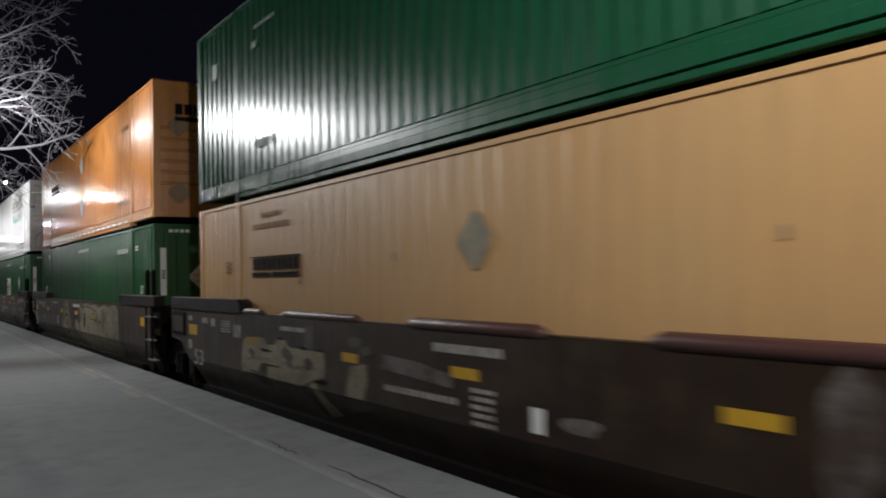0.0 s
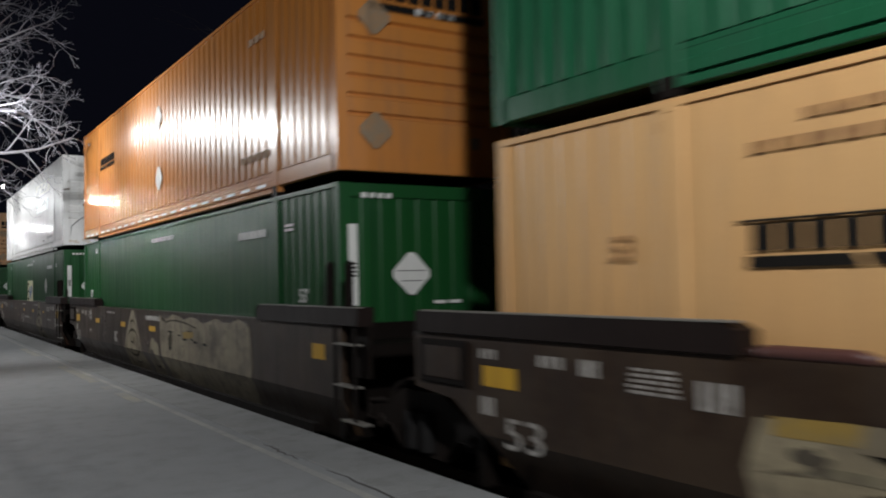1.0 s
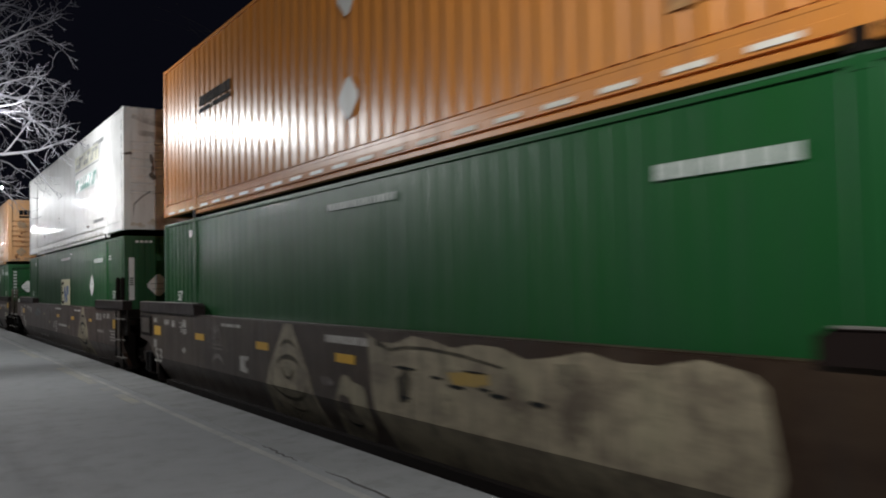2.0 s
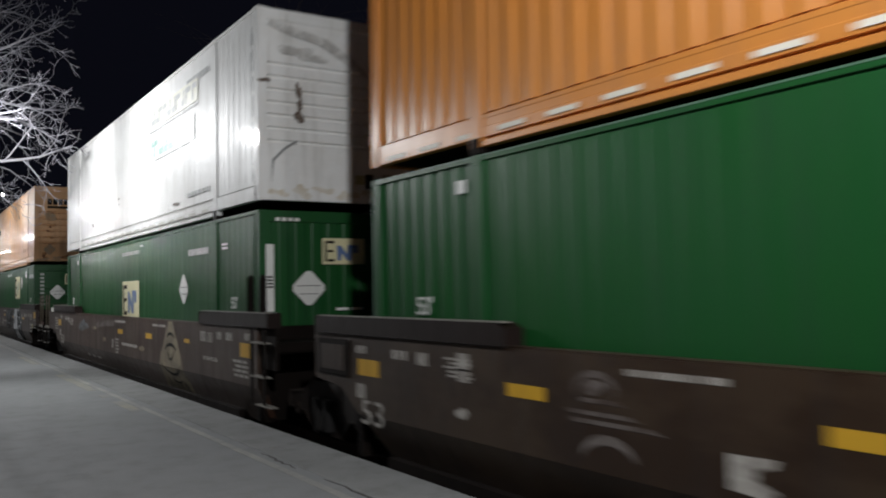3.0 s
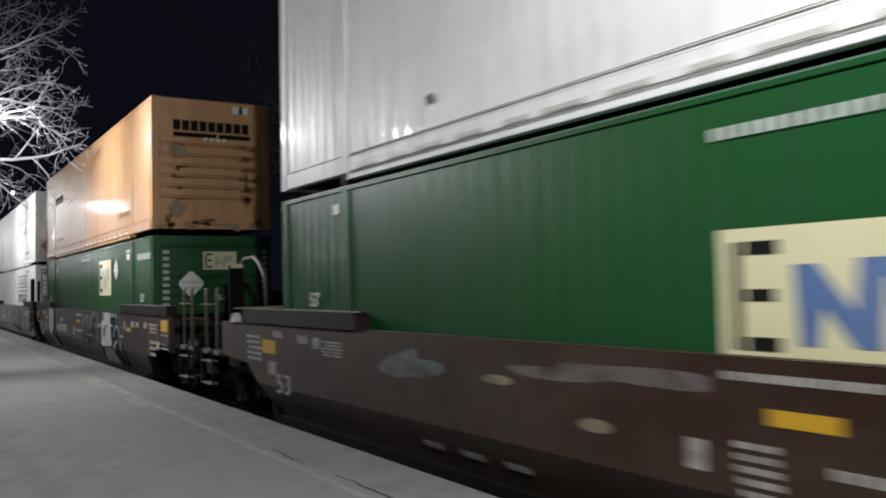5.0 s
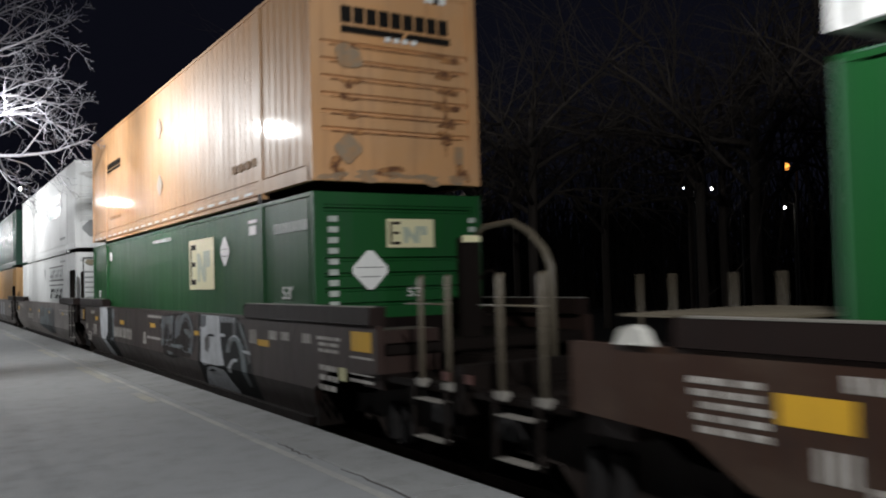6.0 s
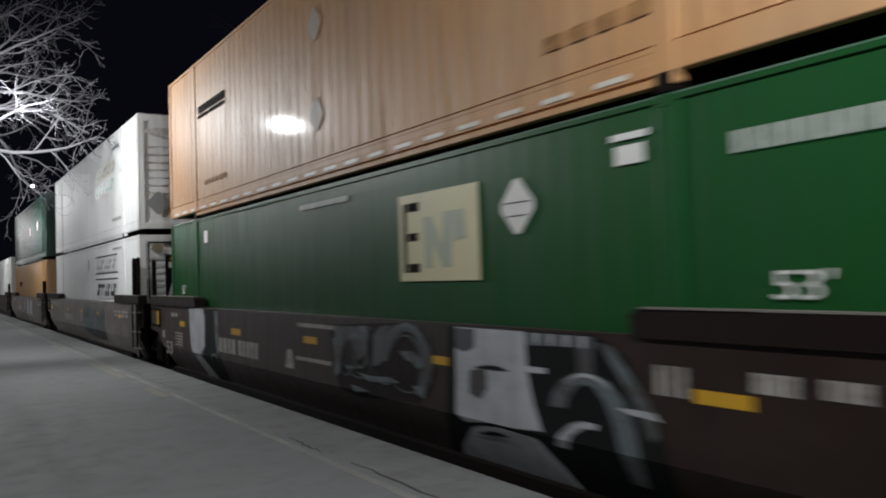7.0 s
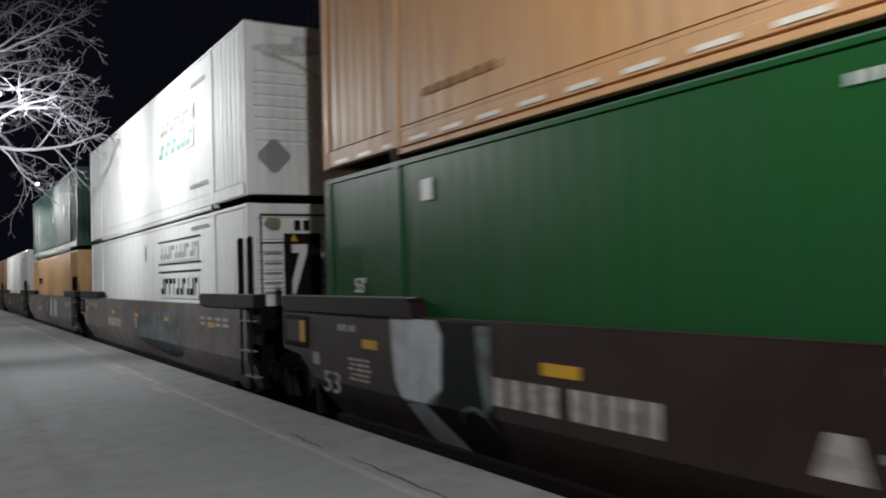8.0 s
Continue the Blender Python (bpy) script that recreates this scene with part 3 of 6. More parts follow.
# ---- well cars ----
def truck(car, u):
    """A two-axle truck: side frames, bolster, springs and turning wheelsets."""
    tr = part("truck", Shape().box(-1.0, 1.0, u - 0.25, u + 0.25, 0.42, 0.70), BLACK_STEEL, car, "greasy black cast steel truck", bevel=0.03)
    for sx in (-1, 1):
        out = [(u - 1.2, 0.42), (u - 1.15, 0.62), (u - 0.75, 0.66), (u - 0.4, 0.80), (u + 0.4, 0.80), (u + 0.75, 0.66), (u + 1.15, 0.62), (u + 1.2, 0.42),
               (u + 0.65, 0.40), (u + 0.4, 0.18), (u - 0.4, 0.18), (u - 0.65, 0.40)]
        part("side_frame", Shape().prism(out, "x", sx * 0.98, sx * 1.14), WHEEL_STEEL, tr, bevel=0.02)
        for dy in (-0.14, 0.14):
            part("spring", Shape().tube([(sx * 1.17, u + dy, 0.24), (sx * 1.17, u + dy, 0.62)], 0.09, 10), BLACK_STEEL, tr)
    for dy in (-0.89, 0.89):
        ws = Shape()
        for sx in (-1, 1):
            prof = [(0.70, 0.10), (0.70, 0.36), (0.685, 0.44), (0.715, 0.445), (0.725, 0.42), (0.84, 0.415), (0.84, 0.36), (0.79, 0.34), (0.79, 0.16), (0.86, 0.14), (0.86, 0.10)]
            ws.lathe([(sx * x, r) for x, r in prof], 28)
            ws.lathe([(sx * 0.86, 0.001), (sx * 0.86, 0.085), (sx * 1.16, 0.085), (sx * 1.16, 0.001)], 8)
            for j in range(4):
                a = math.pi * j / 2
                ws.box(sx * 1.165 - 0.01, sx * 1.165 + 0.01, 0.05 * math.cos(a) - 0.015, 0.05 * math.cos(a) + 0.015, 0.05 * math.sin(a) - 0.015, 0.05 * math.sin(a) + 0.015)
        ws.tube([(-0.72, 0, 0), (0.72, 0, 0)], 0.085, 10)
        wheelset = part("wheelset", ws, WHEEL_STEEL, tr)
        wheelset.location = (0, u + dy, 0.42)
        WHEELS.append((wheelset, u + dy))


def well_car(unit, label, front="joint", rear="joint", tubes=(), floor=0.02, paint=CAR_BROWN):
    """One well of a stack car: deep side sills, raised end guards, end platforms, steps, grab posts and a truck."""
    base = RAIL_Z
    car = tagged(new("well_car"), label, "rail car", "well cars of the freight train")
    rolling(car, unit, base)
    c = CAR_SIDE
    f_end, r_end = (-1.0 if front == "joint" else -2.1), (17.25 if rear == "joint" else 18.25)
    f_arch = 0.3 if front == "joint" else -0.25
    r_arch = 16.0 if rear == "joint" else 16.5
    z = lambda v: v - base
    for sx in (1, -1):
        f_sill = -0.45 if front == "joint" else f_end
        out = [(f_sill, z(1.25)), (f_sill, z(0.74)), (f_arch - 0.6, z(0.68)), (f_arch - 0.1, z(0.40)), (f_arch + 0.25, z(-0.03)), (f_arch + 0.5, z(-0.10)),
               (r_arch - 0.5, z(-0.10)), (r_arch - 0.25, z(-0.03)), (r_arch + 0.1, z(0.40)), (r_arch + 0.6, z(0.68)), (r_end, z(0.74)), (r_end, z(1.25))]
        if front == "joint":
            part("end_plate", Shape().box(min(sx * (c + 0.05), sx * (c + 0.1)), max(sx * (c + 0.05), sx * (c + 0.1)), f_end, f_sill - 0.003, z(0.70), z(1.25)), CAR_DARK, car)
        if front == "joint":
            out[1:6] = [(f_sill, z(0.30)), (f_sill + 0.08, z(0.0)), (f_sill + 0.3, z(-0.10))]
        part("side_sill", Shape().folded(out, sx * c, sx * (c + 0.09), FOLD, SLOPE, sx), paint, car)
        part("top_chord", Shape().box(min(sx * (c + 0.012), sx * (c + 0.16)), max(sx * (c + 0.012), sx * (c + 0.16)), 2.2, 13.6, z(1.20), z(1.262)), paint, car, bevel=0.012)
        part("bottom_chord", Shape().box(min(sx * (c + 0.16), sx * (c + 0.4)), max(sx * (c + 0.16), sx * (c + 0.4)), f_arch + 0.5, r_arch - 0.5, z(-0.14), z(-0.06)), CAR_DARK, car, bevel=0.012)
        for a, b, cut in ((f_end + 0.1, 2.15, 1), (13.5, 17.2, -1)):
            pts = [(a, z(1.26)), (a, z(1.45)), (b - 0.08, z(1.45)), (b, z(1.40)), (b, z(1.26))] if cut > 0 else [(a, z(1.26)), (a, z(1.40)), (a + 0.12, z(1.45)), (b, z(1.45)), (b, z(1.26))]
            g = part("end_guard", Shape().prism(pts, "x", sx * (c - 0.025), sx * (c + 0.17)), GUARD_STEEL, car, "black raised end guard", bevel=0.008)
            part("worn_edge", Shape().box(min(sx * (c - 0.03), sx * (c + 0.05)), max(sx * (c - 0.03), sx * (c + 0.05)), a + 0.02, b - 0.1, z(1.449), z(1.462)), WORN_STEEL, g, "rubbed bright steel edge")
        for i in range(13):
            y = 2.6 + i * 0.9
            part("sill_bracket", Shape().prism([(y - 0.03, z(1.20)), (y + 0.03, z(1.20)), (y + 0.02, z(0.45)), (y - 0.02, z(0.45))], "x", sx * (c + 0.09), sx * (c + 0.16)), CAR_DARK, car)
    part("well_floor", Shape().box(c + 0.1, -c - 0.1, f_arch + 0.3, r_arch - 0.3, z(floor - 0.1), z(floor)), CAR_DARK, car)
    for a, b in ((f_end, 0.0), (16.2, r_end)):
        part("end_platform", Shape().box(c + 0.1, -c - 0.1, a, b, z(0.92), z(1.06)), CAR_DARK, car, bevel=0.02)
        part("end_beam", Shape().box(-0.42, 0.42, a - 0.35, b + 0.35, z(0.52), z(0.90)), CAR_DARK, car, bevel=0.03)
    if rear == "coupler":
        part("plate_support", Shape().box(c + 0.30, -0.10, 16.55, 17.6, z(1.062), z(1.444)), CAR_DARK, car, bevel=0.015)
        part("walkway_plate", Shape().prism([(c + 0.02, 17.22), (c + 0.02, 17.72), (-0.6, 17.8), (0.0, 17.72), (0.0, 16.5), (c + 0.18, 16.5), (c + 0.18, 17.22)], "z", z(1.446), z(1.462)), PLATE_TAN, car, "dusty tan steel walkway plate", bevel=0.004)
    part("bulkhead", Shape().box(c + 0.12, -c - 0.12, -0.24, -0.14, z(-0.06), z(1.25)), CAR_DARK, car)
    part("bulkhead", Shape().box(c + 0.12, -c - 0.12, 16.3, 16.4, z(-0.06), z(1.25)), CAR_DARK, car)
    for a, b, r in tubes:
        part("guard_tube", Shape().tube([(c + 0.03, a + 0.0, z(1.27)), (c + 0.03, a + 0.12, z(1.285)), (c + 0.03, b - 0.12, z(1.285)), (c + 0.03, b, z(1.27))], [r * 0.6, r, r, r * 0.6], 12), TUBE_BROWN, car, "dull oxide-red guard tube", smooth=True)
    # steps and grab posts at the front corner
    if front == "joint":
        for zz, u0 in ((1.06, -0.42), (0.61, -0.42), (0.24, -0.62)):
            part("step", Shape().box(c - 0.10, c + 0.02, u0 - 0.52, u0, z(zz) - 0.012, z(zz) + 0.008), WORN_STEEL, car, "worn bright steel step", bevel=0.006)
        for u0 in (-0.44, -0.92):
            part("step_hanger", Shape().box(c - 0.085, c - 0.055, u0 - 0.02, u0 + 0.02, z(0.22), z(1.24)), CAR_DARK, car)
        for u0 in (-0.08, -0.56):
            top = 2.34 if unit == 5 else 1.96
            part("grab_post", Shape().tube([(c + 0.05, u0, z(1.30)), (c + 0.05, u0, z(top - 0.03)), (c + 0.07, u0, z(top))], [0.05, 0.05, 0.04], 8), CAR_DARK, car, "dark steel upright grab post")
    if rear == "joint":
        truck(car, 17.735)
        part("joint_casting", Shape().lathe([(-0.4, 0.0), (-0.4, 0.22), (0.4, 0.22), (0.4, 0.0)], 14), BLACK_STEEL, car).location = (0, 17.735, 1.0)
        part("jack_pad", Shape().box(c - 0.02, c + 0.02, 16.35, 17.15, z(0.80), z(1.20)), CAR_DARK, car, "square steel jacking plate", bevel=0.01)
        part("jack_face", Shape().box(c - 0.026, c - 0.018, 16.45, 17.05, z(0.86), z(1.14)), CAR_BROWN, car)
    return car, Sheet(car, base, c)


def coupled_end(car, u, sign, posts, valve=False, brake=False):
    """The open end of a car: deck, steps, tall grab posts, coupler and hoses. sign: way to the end along the train."""
    c, z = CAR_SIDE, (lambda v: v - RAIL_Z)
    a, b = sorted((u, u + sign * 1.6))
    part("end_deck", Shape().box(c + 0.05, -c - 0.05, a, b, z(0.66), z(0.74)), CAR_DARK, car, bevel=0.015)
    part("end_sill_plate", Shape().box(c + 0.02, -c - 0.02, min(u + sign * 1.5, u + sign * 1.6), max(u + sign * 1.5, u + sign * 1.6), z(0.50), z(0.95)), CAR_DARK, car, bevel=0.015)
    for p in posts:
        g = part("grab_post", Shape().tube([(c + 0.04, p, z(0.72)), (c + 0.04, p, z(1.74)), (c + 0.06, p, z(1.77))], [0.027, 0.027, 0.022], 10), POST_PAINT, car, "scuffed grey upright grab post", smooth=True)
        part("post_foot", Shape().box(c - 0.01, c + 0.09, p - 0.07, p + 0.07, z(0.70), z(0.78)), WORN_STEEL, g, bevel=0.01)
        part("grab_post", Shape().tube([(-c - 0.04, p, z(0.72)), (-c - 0.04, p, z(1.73))], 0.024, 10), POST_PAINT, car, smooth=True)
    part("cross_rod", Shape().tube([(c + 0.04, min(posts) - 0.05, z(1.50)), (c + 0.04, max(posts) + 0.3, z(1.50))], 0.010, 6), POST_PAINT, car, smooth=True)
    for zz in (0.60, 0.24):
        m = sum(posts) / len(posts)
        part("step", Shape().box(c - 0.08, c + 0.06, m - 0.24, m + 0.24, z(zz) - 0.010, z(zz) + 0.004), WORN_STEEL, car, "worn bright steel step", bevel=0.006)
    for dd in (-0.3, 0.3):
        part("step_hanger", Shape().box(c - 0.05, c - 0.02, m + dd - 0.02, m + dd + 0.02, z(0.22), z(0.72)), CAR_DARK, car)
    part("end_box", Shape().box(c + 0.1, c + 0.8, min(u - sign * 0.02, u - sign * 0.55), max(u - sign * 0.02, u - sign * 0.55), z(0.56), z(1.2)), CAR_MAROON, car, "red-brown steel end box", bevel=0.01)
    part("coupler", Shape().prism([(-0.10, u + sign * 1.5), (-0.10, u + sign * 2.35), (-0.17, u + sign * 2.5), (-0.12, u + sign * 2.72), (0.02, u + sign * 2.74), (0.06, u + sign * 2.55), (0.16, u + sign * 2.5), (0.10, u + sign * 2.3), (0.10, u + sign * 1.5)], "z", z(0.45), z(0.75)), WHEEL_STEEL, car, bevel=0.015)
    part("brake_hose", Shape().tube([(0.3, u + sign * 1.6, z(0.5)), (0.32, u + sign * 1.85, z(0.42)), (0.3, u + sign * 2.1, z(0.2)), (0.22, u + sign * 2.5, z(0.16)), (0.16, u + sign * 2.75, z(0.25))], 0.03, 8), BLACK_STEEL, car, smooth=True)
    if brake:
        stand = part("brake_stand", Shape().box(-0.26, 0.02, u + 0.22, u + 0.33, z(0.74), z(2.22)), CAR_DARK, car, "dark steel brake stand", bevel=0.015)
        part("reflector", Shape().box(-0.24, 0.0, u + 0.205, u + 0.217, z(2.16), z(2.24)), CREAM, stand, "pale yellow reflective tag")
        part("bent_pipe", Shape().tube([(0.0, u + 0.30, z(2.22)), (0.0, u + 0.1, z(2.33)), (0.0, u - 0.45, z(2.35)), (0.0, u - 0.75, z(2.22)), (0.0, u - 1.0, z(2.02)), (0.0, u - 1.1, z(1.85)), (0.0, u - 1.12, z(0.74))], 0.042, 10), POST_PAINT, car, "pale bent hand rail pipe", smooth=True)
        wheel = Shape()
        ring = [(0.06, u + 0.1 + 0.27 * math.cos(radians(q)), z(1.55) + 0.27 * math.sin(radians(q))) for q in range(0, 361, 20)]
        wheel.tube(ring, 0.016, 6)
        part("hand_brake_wheel", wheel, CAR_DARK, car)
    part("air_tank", Shape().tube([(-1.05, u + sign * 0.5, z(0.46)), (-1.02, u + sign * 0.5, z(0.46)), (-0.2, u + sign * 0.5, z(0.46)), (-0.17, u + sign * 0.5, z(0.46))], [0.10, 0.16, 0.16, 0.10], 14), CAR_DARK, car, smooth=True)
    part("valve_box", Shape().box(c + 0.12, c + 0.42, min(u + sign * 0.9, u + sign * 1.25), max(u + sign * 0.9, u + sign * 1.25), z(0.34), z(0.62)), BLACK_STEEL, car, bevel=0.02)
    part("release_rod", Shape().tube([(c + 0.05, u + sign * 1.62, z(0.56)), (c + 0.10, u + sign * 1.66, z(0.52)), (0.0, u + sign * 1.7, z(0.66))], 0.014, 6), WORN_STEEL, car)
    part("cut_lever", Shape().tube([(c + 0.02, u + sign * 1.63, z(0.86)), (c + 0.3, u + sign * 1.66, z(0.82)), (-0.2, u + sign * 1.68, z(0.80))], 0.016, 6), CAR_DARK, car)
    part("marker", Shape().box(c - 0.015, c + 0.01, u + sign * 1.40 - 0.05, u + sign * 1.40 + 0.05, z(0.80), z(0.88)), TUBE_BROWN, car, "dull red marker plate")
    if valve:
        part("valve_cap", Shape().prism([(17.42, z(1.26)), (17.47, z(1.35)), (17.53, z(1.38)), (17.62, z(1.38)), (17.68, z(1.35)), (17.73, z(1.26))], "x", c - 0.03, c + 0.03), PLACARD_GREY, car, "white painted valve cap", bevel=0.01)


# ---- platform, track and ground ----
EDGE_X = 4.03
ground = tagged(part("ground", Shape().box(-1500, 1500, -1500, 1500, -1.4, -1.0), GROUND), "dark bare ground beyond the railway", "ground", kind="structure")
bed = tagged(part("ballast_bed", Shape().prism([(3.4, -1.0), (3.9, -0.47), (7.6, -0.47), (8.6, -1.0)], "y", -60, 260), BALLAST), "dark crushed stone ballast under the track", "ballast", kind="structure")
platform = tagged(part("platform", Shape().prism([(-14, -0.9), (-14, 0.0), (3.335, 0.0), (3.345, -0.02), (3.345, -0.25), (3.75, -0.3), (3.75, -0.9)], "y", -60, 200), CONCRETE),
                  "plain grey concrete station platform", "platform", kind="structure")
stripe = tagged(part("platform_line", Shape().box(3.12, 3.21, -60, 200, -0.002, 0.003), LINE_PAINT), "worn pale line painted along the platform edge", "platform line", kind="structure")
for y0, y1 in ((13.2, 14.6), (15.3, 15.7), (16.6, 20.4), (24.0, 27.5), (33.0, 39.0)):
    part("yellow_dash", Shape().box(2.93, 3.10, y0, y1, -0.002, 0.003), YELLOW_LINE, stripe, "almost worn off yellow paint")
for sx in (-0.7175, 0.7175):
    x = TRACK_X + sx
    prof = [(-0.07, -0.17), (-0.07, -0.155), (-0.012, -0.13), (-0.012, -0.045), (-0.036, -0.03), (-0.036, -0.004), (-0.028, 0), (0.028, 0), (0.036, -0.004), (0.036, -0.03), (0.012, -0.045), (0.012, -0.13), (0.07, -0.155), (0.07, -0.17)]
    tagged(part("rail", Shape().prism([(x + a, RAIL_Z - SUNK + b) for a, b in prof], "y", -60, 260), RAIL_STEEL), "rusty steel running rail on timber ties", "rail", kind="structure")


rnd = random.Random(5)
for y0, y1, x in ((7.9, 8.9, 3.30), (5.4, 7.3, 3.315)):
    n = 10
    mid = [(x + rnd.gauss(0, 0.012), y0 + (y1 - y0) * i / n) for i in range(n + 1)]
    w = [0.012 * math.sin(math.pi * (i + 0.3) / (n + 0.6)) + 0.002 for i in range(n + 1)]
    out = [(p[0] - k, p[1]) for p, k in zip(mid, w)] + [(p[0] + k, p[1]) for p, k in reversed(list(zip(mid, w)))]
    part("crack", Shape().prism(out, "z", -0.004, 0.0035), BALLAST, platform, "dark dirt-filled crack")


# ---- platform lamps ----
def platform_lamp(y):
    lamp = tagged(new("platform_lamp"), "dark bronze platform lamp post with a bright white head", "lamp post", "platform lamps")
    lamp.location = (LAMP_X, y, 0)
    part("base", Shape().tube([(0, 0, -0.005), (0, 0, 0.18), (0, 0, 0.26)], [0.16, 0.16, 0.08], 16), POLE_PAINT, lamp)
    part("pole", Shape().tube([(0, 0, 0.2), (0, 0, 3.0), (0, 0, LAMP_Z + 0.34)], [0.065, 0.055, 0.045], 12), POLE_PAINT, lamp, smooth=True)
    head = part("head", Shape().tube([(0, 0, LAMP_Z + 0.22), (0, 0, LAMP_Z + 0.28), (0, 0, LAMP_Z + 0.42)], [0.36, 0.34, 0.10], 20), POLE_PAINT, lamp)
    part("lens", Shape().tube([(0, 0, LAMP_Z + 0.185), (0, 0, LAMP_Z + 0.215)], [0.26, 0.28], 20), LENS, head, "glowing white lens")
    return lamp


first_lamp = platform_lamp(-2 * LAMP_STEP)
for k in range(-1, 6):
    copy_thing(first_lamp, pose(LAMP_X, LAMP_STEP * k, 0))

# ---- the train: cars ----
BROWN_LABEL = "brown steel well car with worn stencils and graffiti"
cars = {}
cars[1] = well_car(1, "brown steel well car with cream graffiti and oxide guard tubes",
                   tubes=((12.65, 13.45, 0.045), (9.75, 11.95, 0.05), (6.6, 8.7, 0.06), (1.6, 5.5, 0.065)))
cars[2] = well_car(2, "brown steel well car with a tan triangle of graffiti")
cars[3] = well_car(3, "brown steel well car with dusty patches and graffiti triangle", rear="coupler", paint=CAR_RED)
cars[4] = well_car(4, "dark brown well car with white and black graffiti", front="coupler", paint=CAR_MAROON)
cars[5] = well_car(5, "dusty brown well car with a pale teal graffiti patch", paint=CAR_DUSTY)
cars[6] = well_car(6, "dusty brown well car with pale sprayed patches", paint=CAR_DUSTY)
cars[7] = well_car(7, "dark brown well car far down the train", floor=0.82)
cars[8] = well_car(8, "dark brown well car at the far end", floor=0.82)
coupled_end(cars[3][0], 18.25, 1, (18.62, 19.2), valve=True)
truck(cars[3][0], 18.2)
coupled_end(cars[4][0], -2.1, -1, (-3.0, -3.5), brake=True)
truck(cars[4][0], -2.06)


part("grab_post", Shape().tube([(CAR_SIDE + 0.05, 17.12, 1.30 - RAIL_Z), (CAR_SIDE + 0.05, 17.12, 2.2 - RAIL_Z), (CAR_SIDE + 0.07, 17.12, 2.23 - RAIL_Z)], [0.05, 0.05, 0.04], 8), CAR_DARK, cars[4][0], "dark steel upright grab post")


def stencils(s, where, flip=1):
    """The usual markings by a car's end: sign plates, lines of small writing and a number. where: a shift along the car."""
    w = where
    s.rect("reflector", YELLOW, w + 15.62, w + 16.18, 0.84, 1.01, "yellow reflective square")
    s.bars("sign_plate", STENCIL, w + 15.95, w + 16.2, 1.07, 1.15, 3, 0.38)
    s.bars("sign_plate", STENCIL, w + 15.10, w + 15.42, 1.05, 1.14, 3, 0.38)
    s.bars("sign_plate", STENCIL, w + 14.72, w + 14.93, 1.02, 1.14, 3, 0.38)
    s.bars("small_writing", STENCIL, w + 13.98, w + 14.42, 0.95, 1.14, 1, 0.0, "rows of small white stencilled writing", rows=5)
    s.bars("sign_plate", STENCIL, w + 15.98, w + 16.2, 0.60, 0.75, 3, 0.38)


# first car
s = cars[1][1]
stencils(s, 0)
lettering("stencil_number", "53", 0.36, STENCIL, cars[1][0], (CAR_SIDE - 0.004, 15.85, 0.36 - RAIL_Z), "side", "white stencilled number", 1.5)
s.bars("sign_plate", STENCIL, 13.54, 13.86, 0.90, 1.08, 3, 0.38)
s.bars("character_bar", STENCIL, 11.14, 12.01, 1.075, 1.13, 14, 0.22)
s.bars("character_bar", STENCIL, 7.15, 8.23, 1.045, 1.125, 14, 0.22)
s.rect("reflector", YELLOW, 7.44, 7.97, 0.83, 0.93)
s.bars("small_writing", STENCIL, 7.25, 7.6, 0.45, 0.80, 1, 0.0, rows=5)
s.bars("character_bar", STENCIL, 7.84, 9.20, 0.59, 0.65, 14, 0.22)
s.rect("placard", DECAL_WHITE, 6.57, 6.82, 0.50, 0.70, "scuffed white placard")
s.rect("reflector", YELLOW, 4.44, 4.97, 0.82, 0.92)
s.rect("reflector", YELLOW, 9.73, 10.21, 0.81, 0.91)
s.put("graffiti", SPRAY_WASH, [[(13.38, 0.91), (12.59, 0.95), (12.49, 0.86), (12.16, 0.88), (12.11, 0.95), (11.82, 0.97), (11.72, 0.87), (11.22, 0.87), (10.84, 0.87), (10.67, 0.87), (10.62, 0.76), (10.65, 0.58), (11.08, 0.49), (11.4, 0.4), (11.74, 0.41), (12.41, 0.4), (12.51, 0.46), (12.45, 0.57), (12.55, 0.62), (12.72, 0.59), (12.83, 0.45), (13.43, 0.43), (13.49, 0.61)]], "cream sprayed graffiti letters")
s.put("graffiti", SPRAY_WASH, [[(11.08, 0.47), (10.89, 0.5), (10.76, 0.36), (10.44, 0.15), (10.74, 0.09), (10.9, 0.26)]])
s.put("graffiti", SPRAY_FAINT, [[(13.34, 0.32), (12.62, 0.27), (11.4, 0.37), (11.09, 0.18), (10.95, 0.04), (11.5, -0.05), (12.48, -0.04), (13.26, 0.03)]], "faint brown sprayed shadow letters")
s.put("graffiti", SPRAY_FAINT, [[(11.21, 1.15), (10.94, 1.16), (10.97, 0.88), (11.22, 0.88)]])
s.put("graffiti_spot", CAR_RED, [[(11.22, 0.75), (11.07, 0.79), (10.96, 0.72), (11.0, 0.64), (11.17, 0.63)]], layer=2)
s.put("graffiti_spot", CAR_DARK, [[(12.74, 0.8), (12.39, 0.8), (12.34, 0.77), (12.6, 0.76)]], layer=2)
s.put("graffiti_spot", CAR_DARK, [[(10.95, 0.53), (10.62, 0.54), (10.58, 0.51), (10.82, 0.49)]], layer=2)
s.put("graffiti_patch", SPRAY_OCHRE, [[(13.29, 0.93), (12.74, 0.95), (12.78, 0.83), (13.29, 0.82)]], "ochre sprayed patch", layer=1.6)
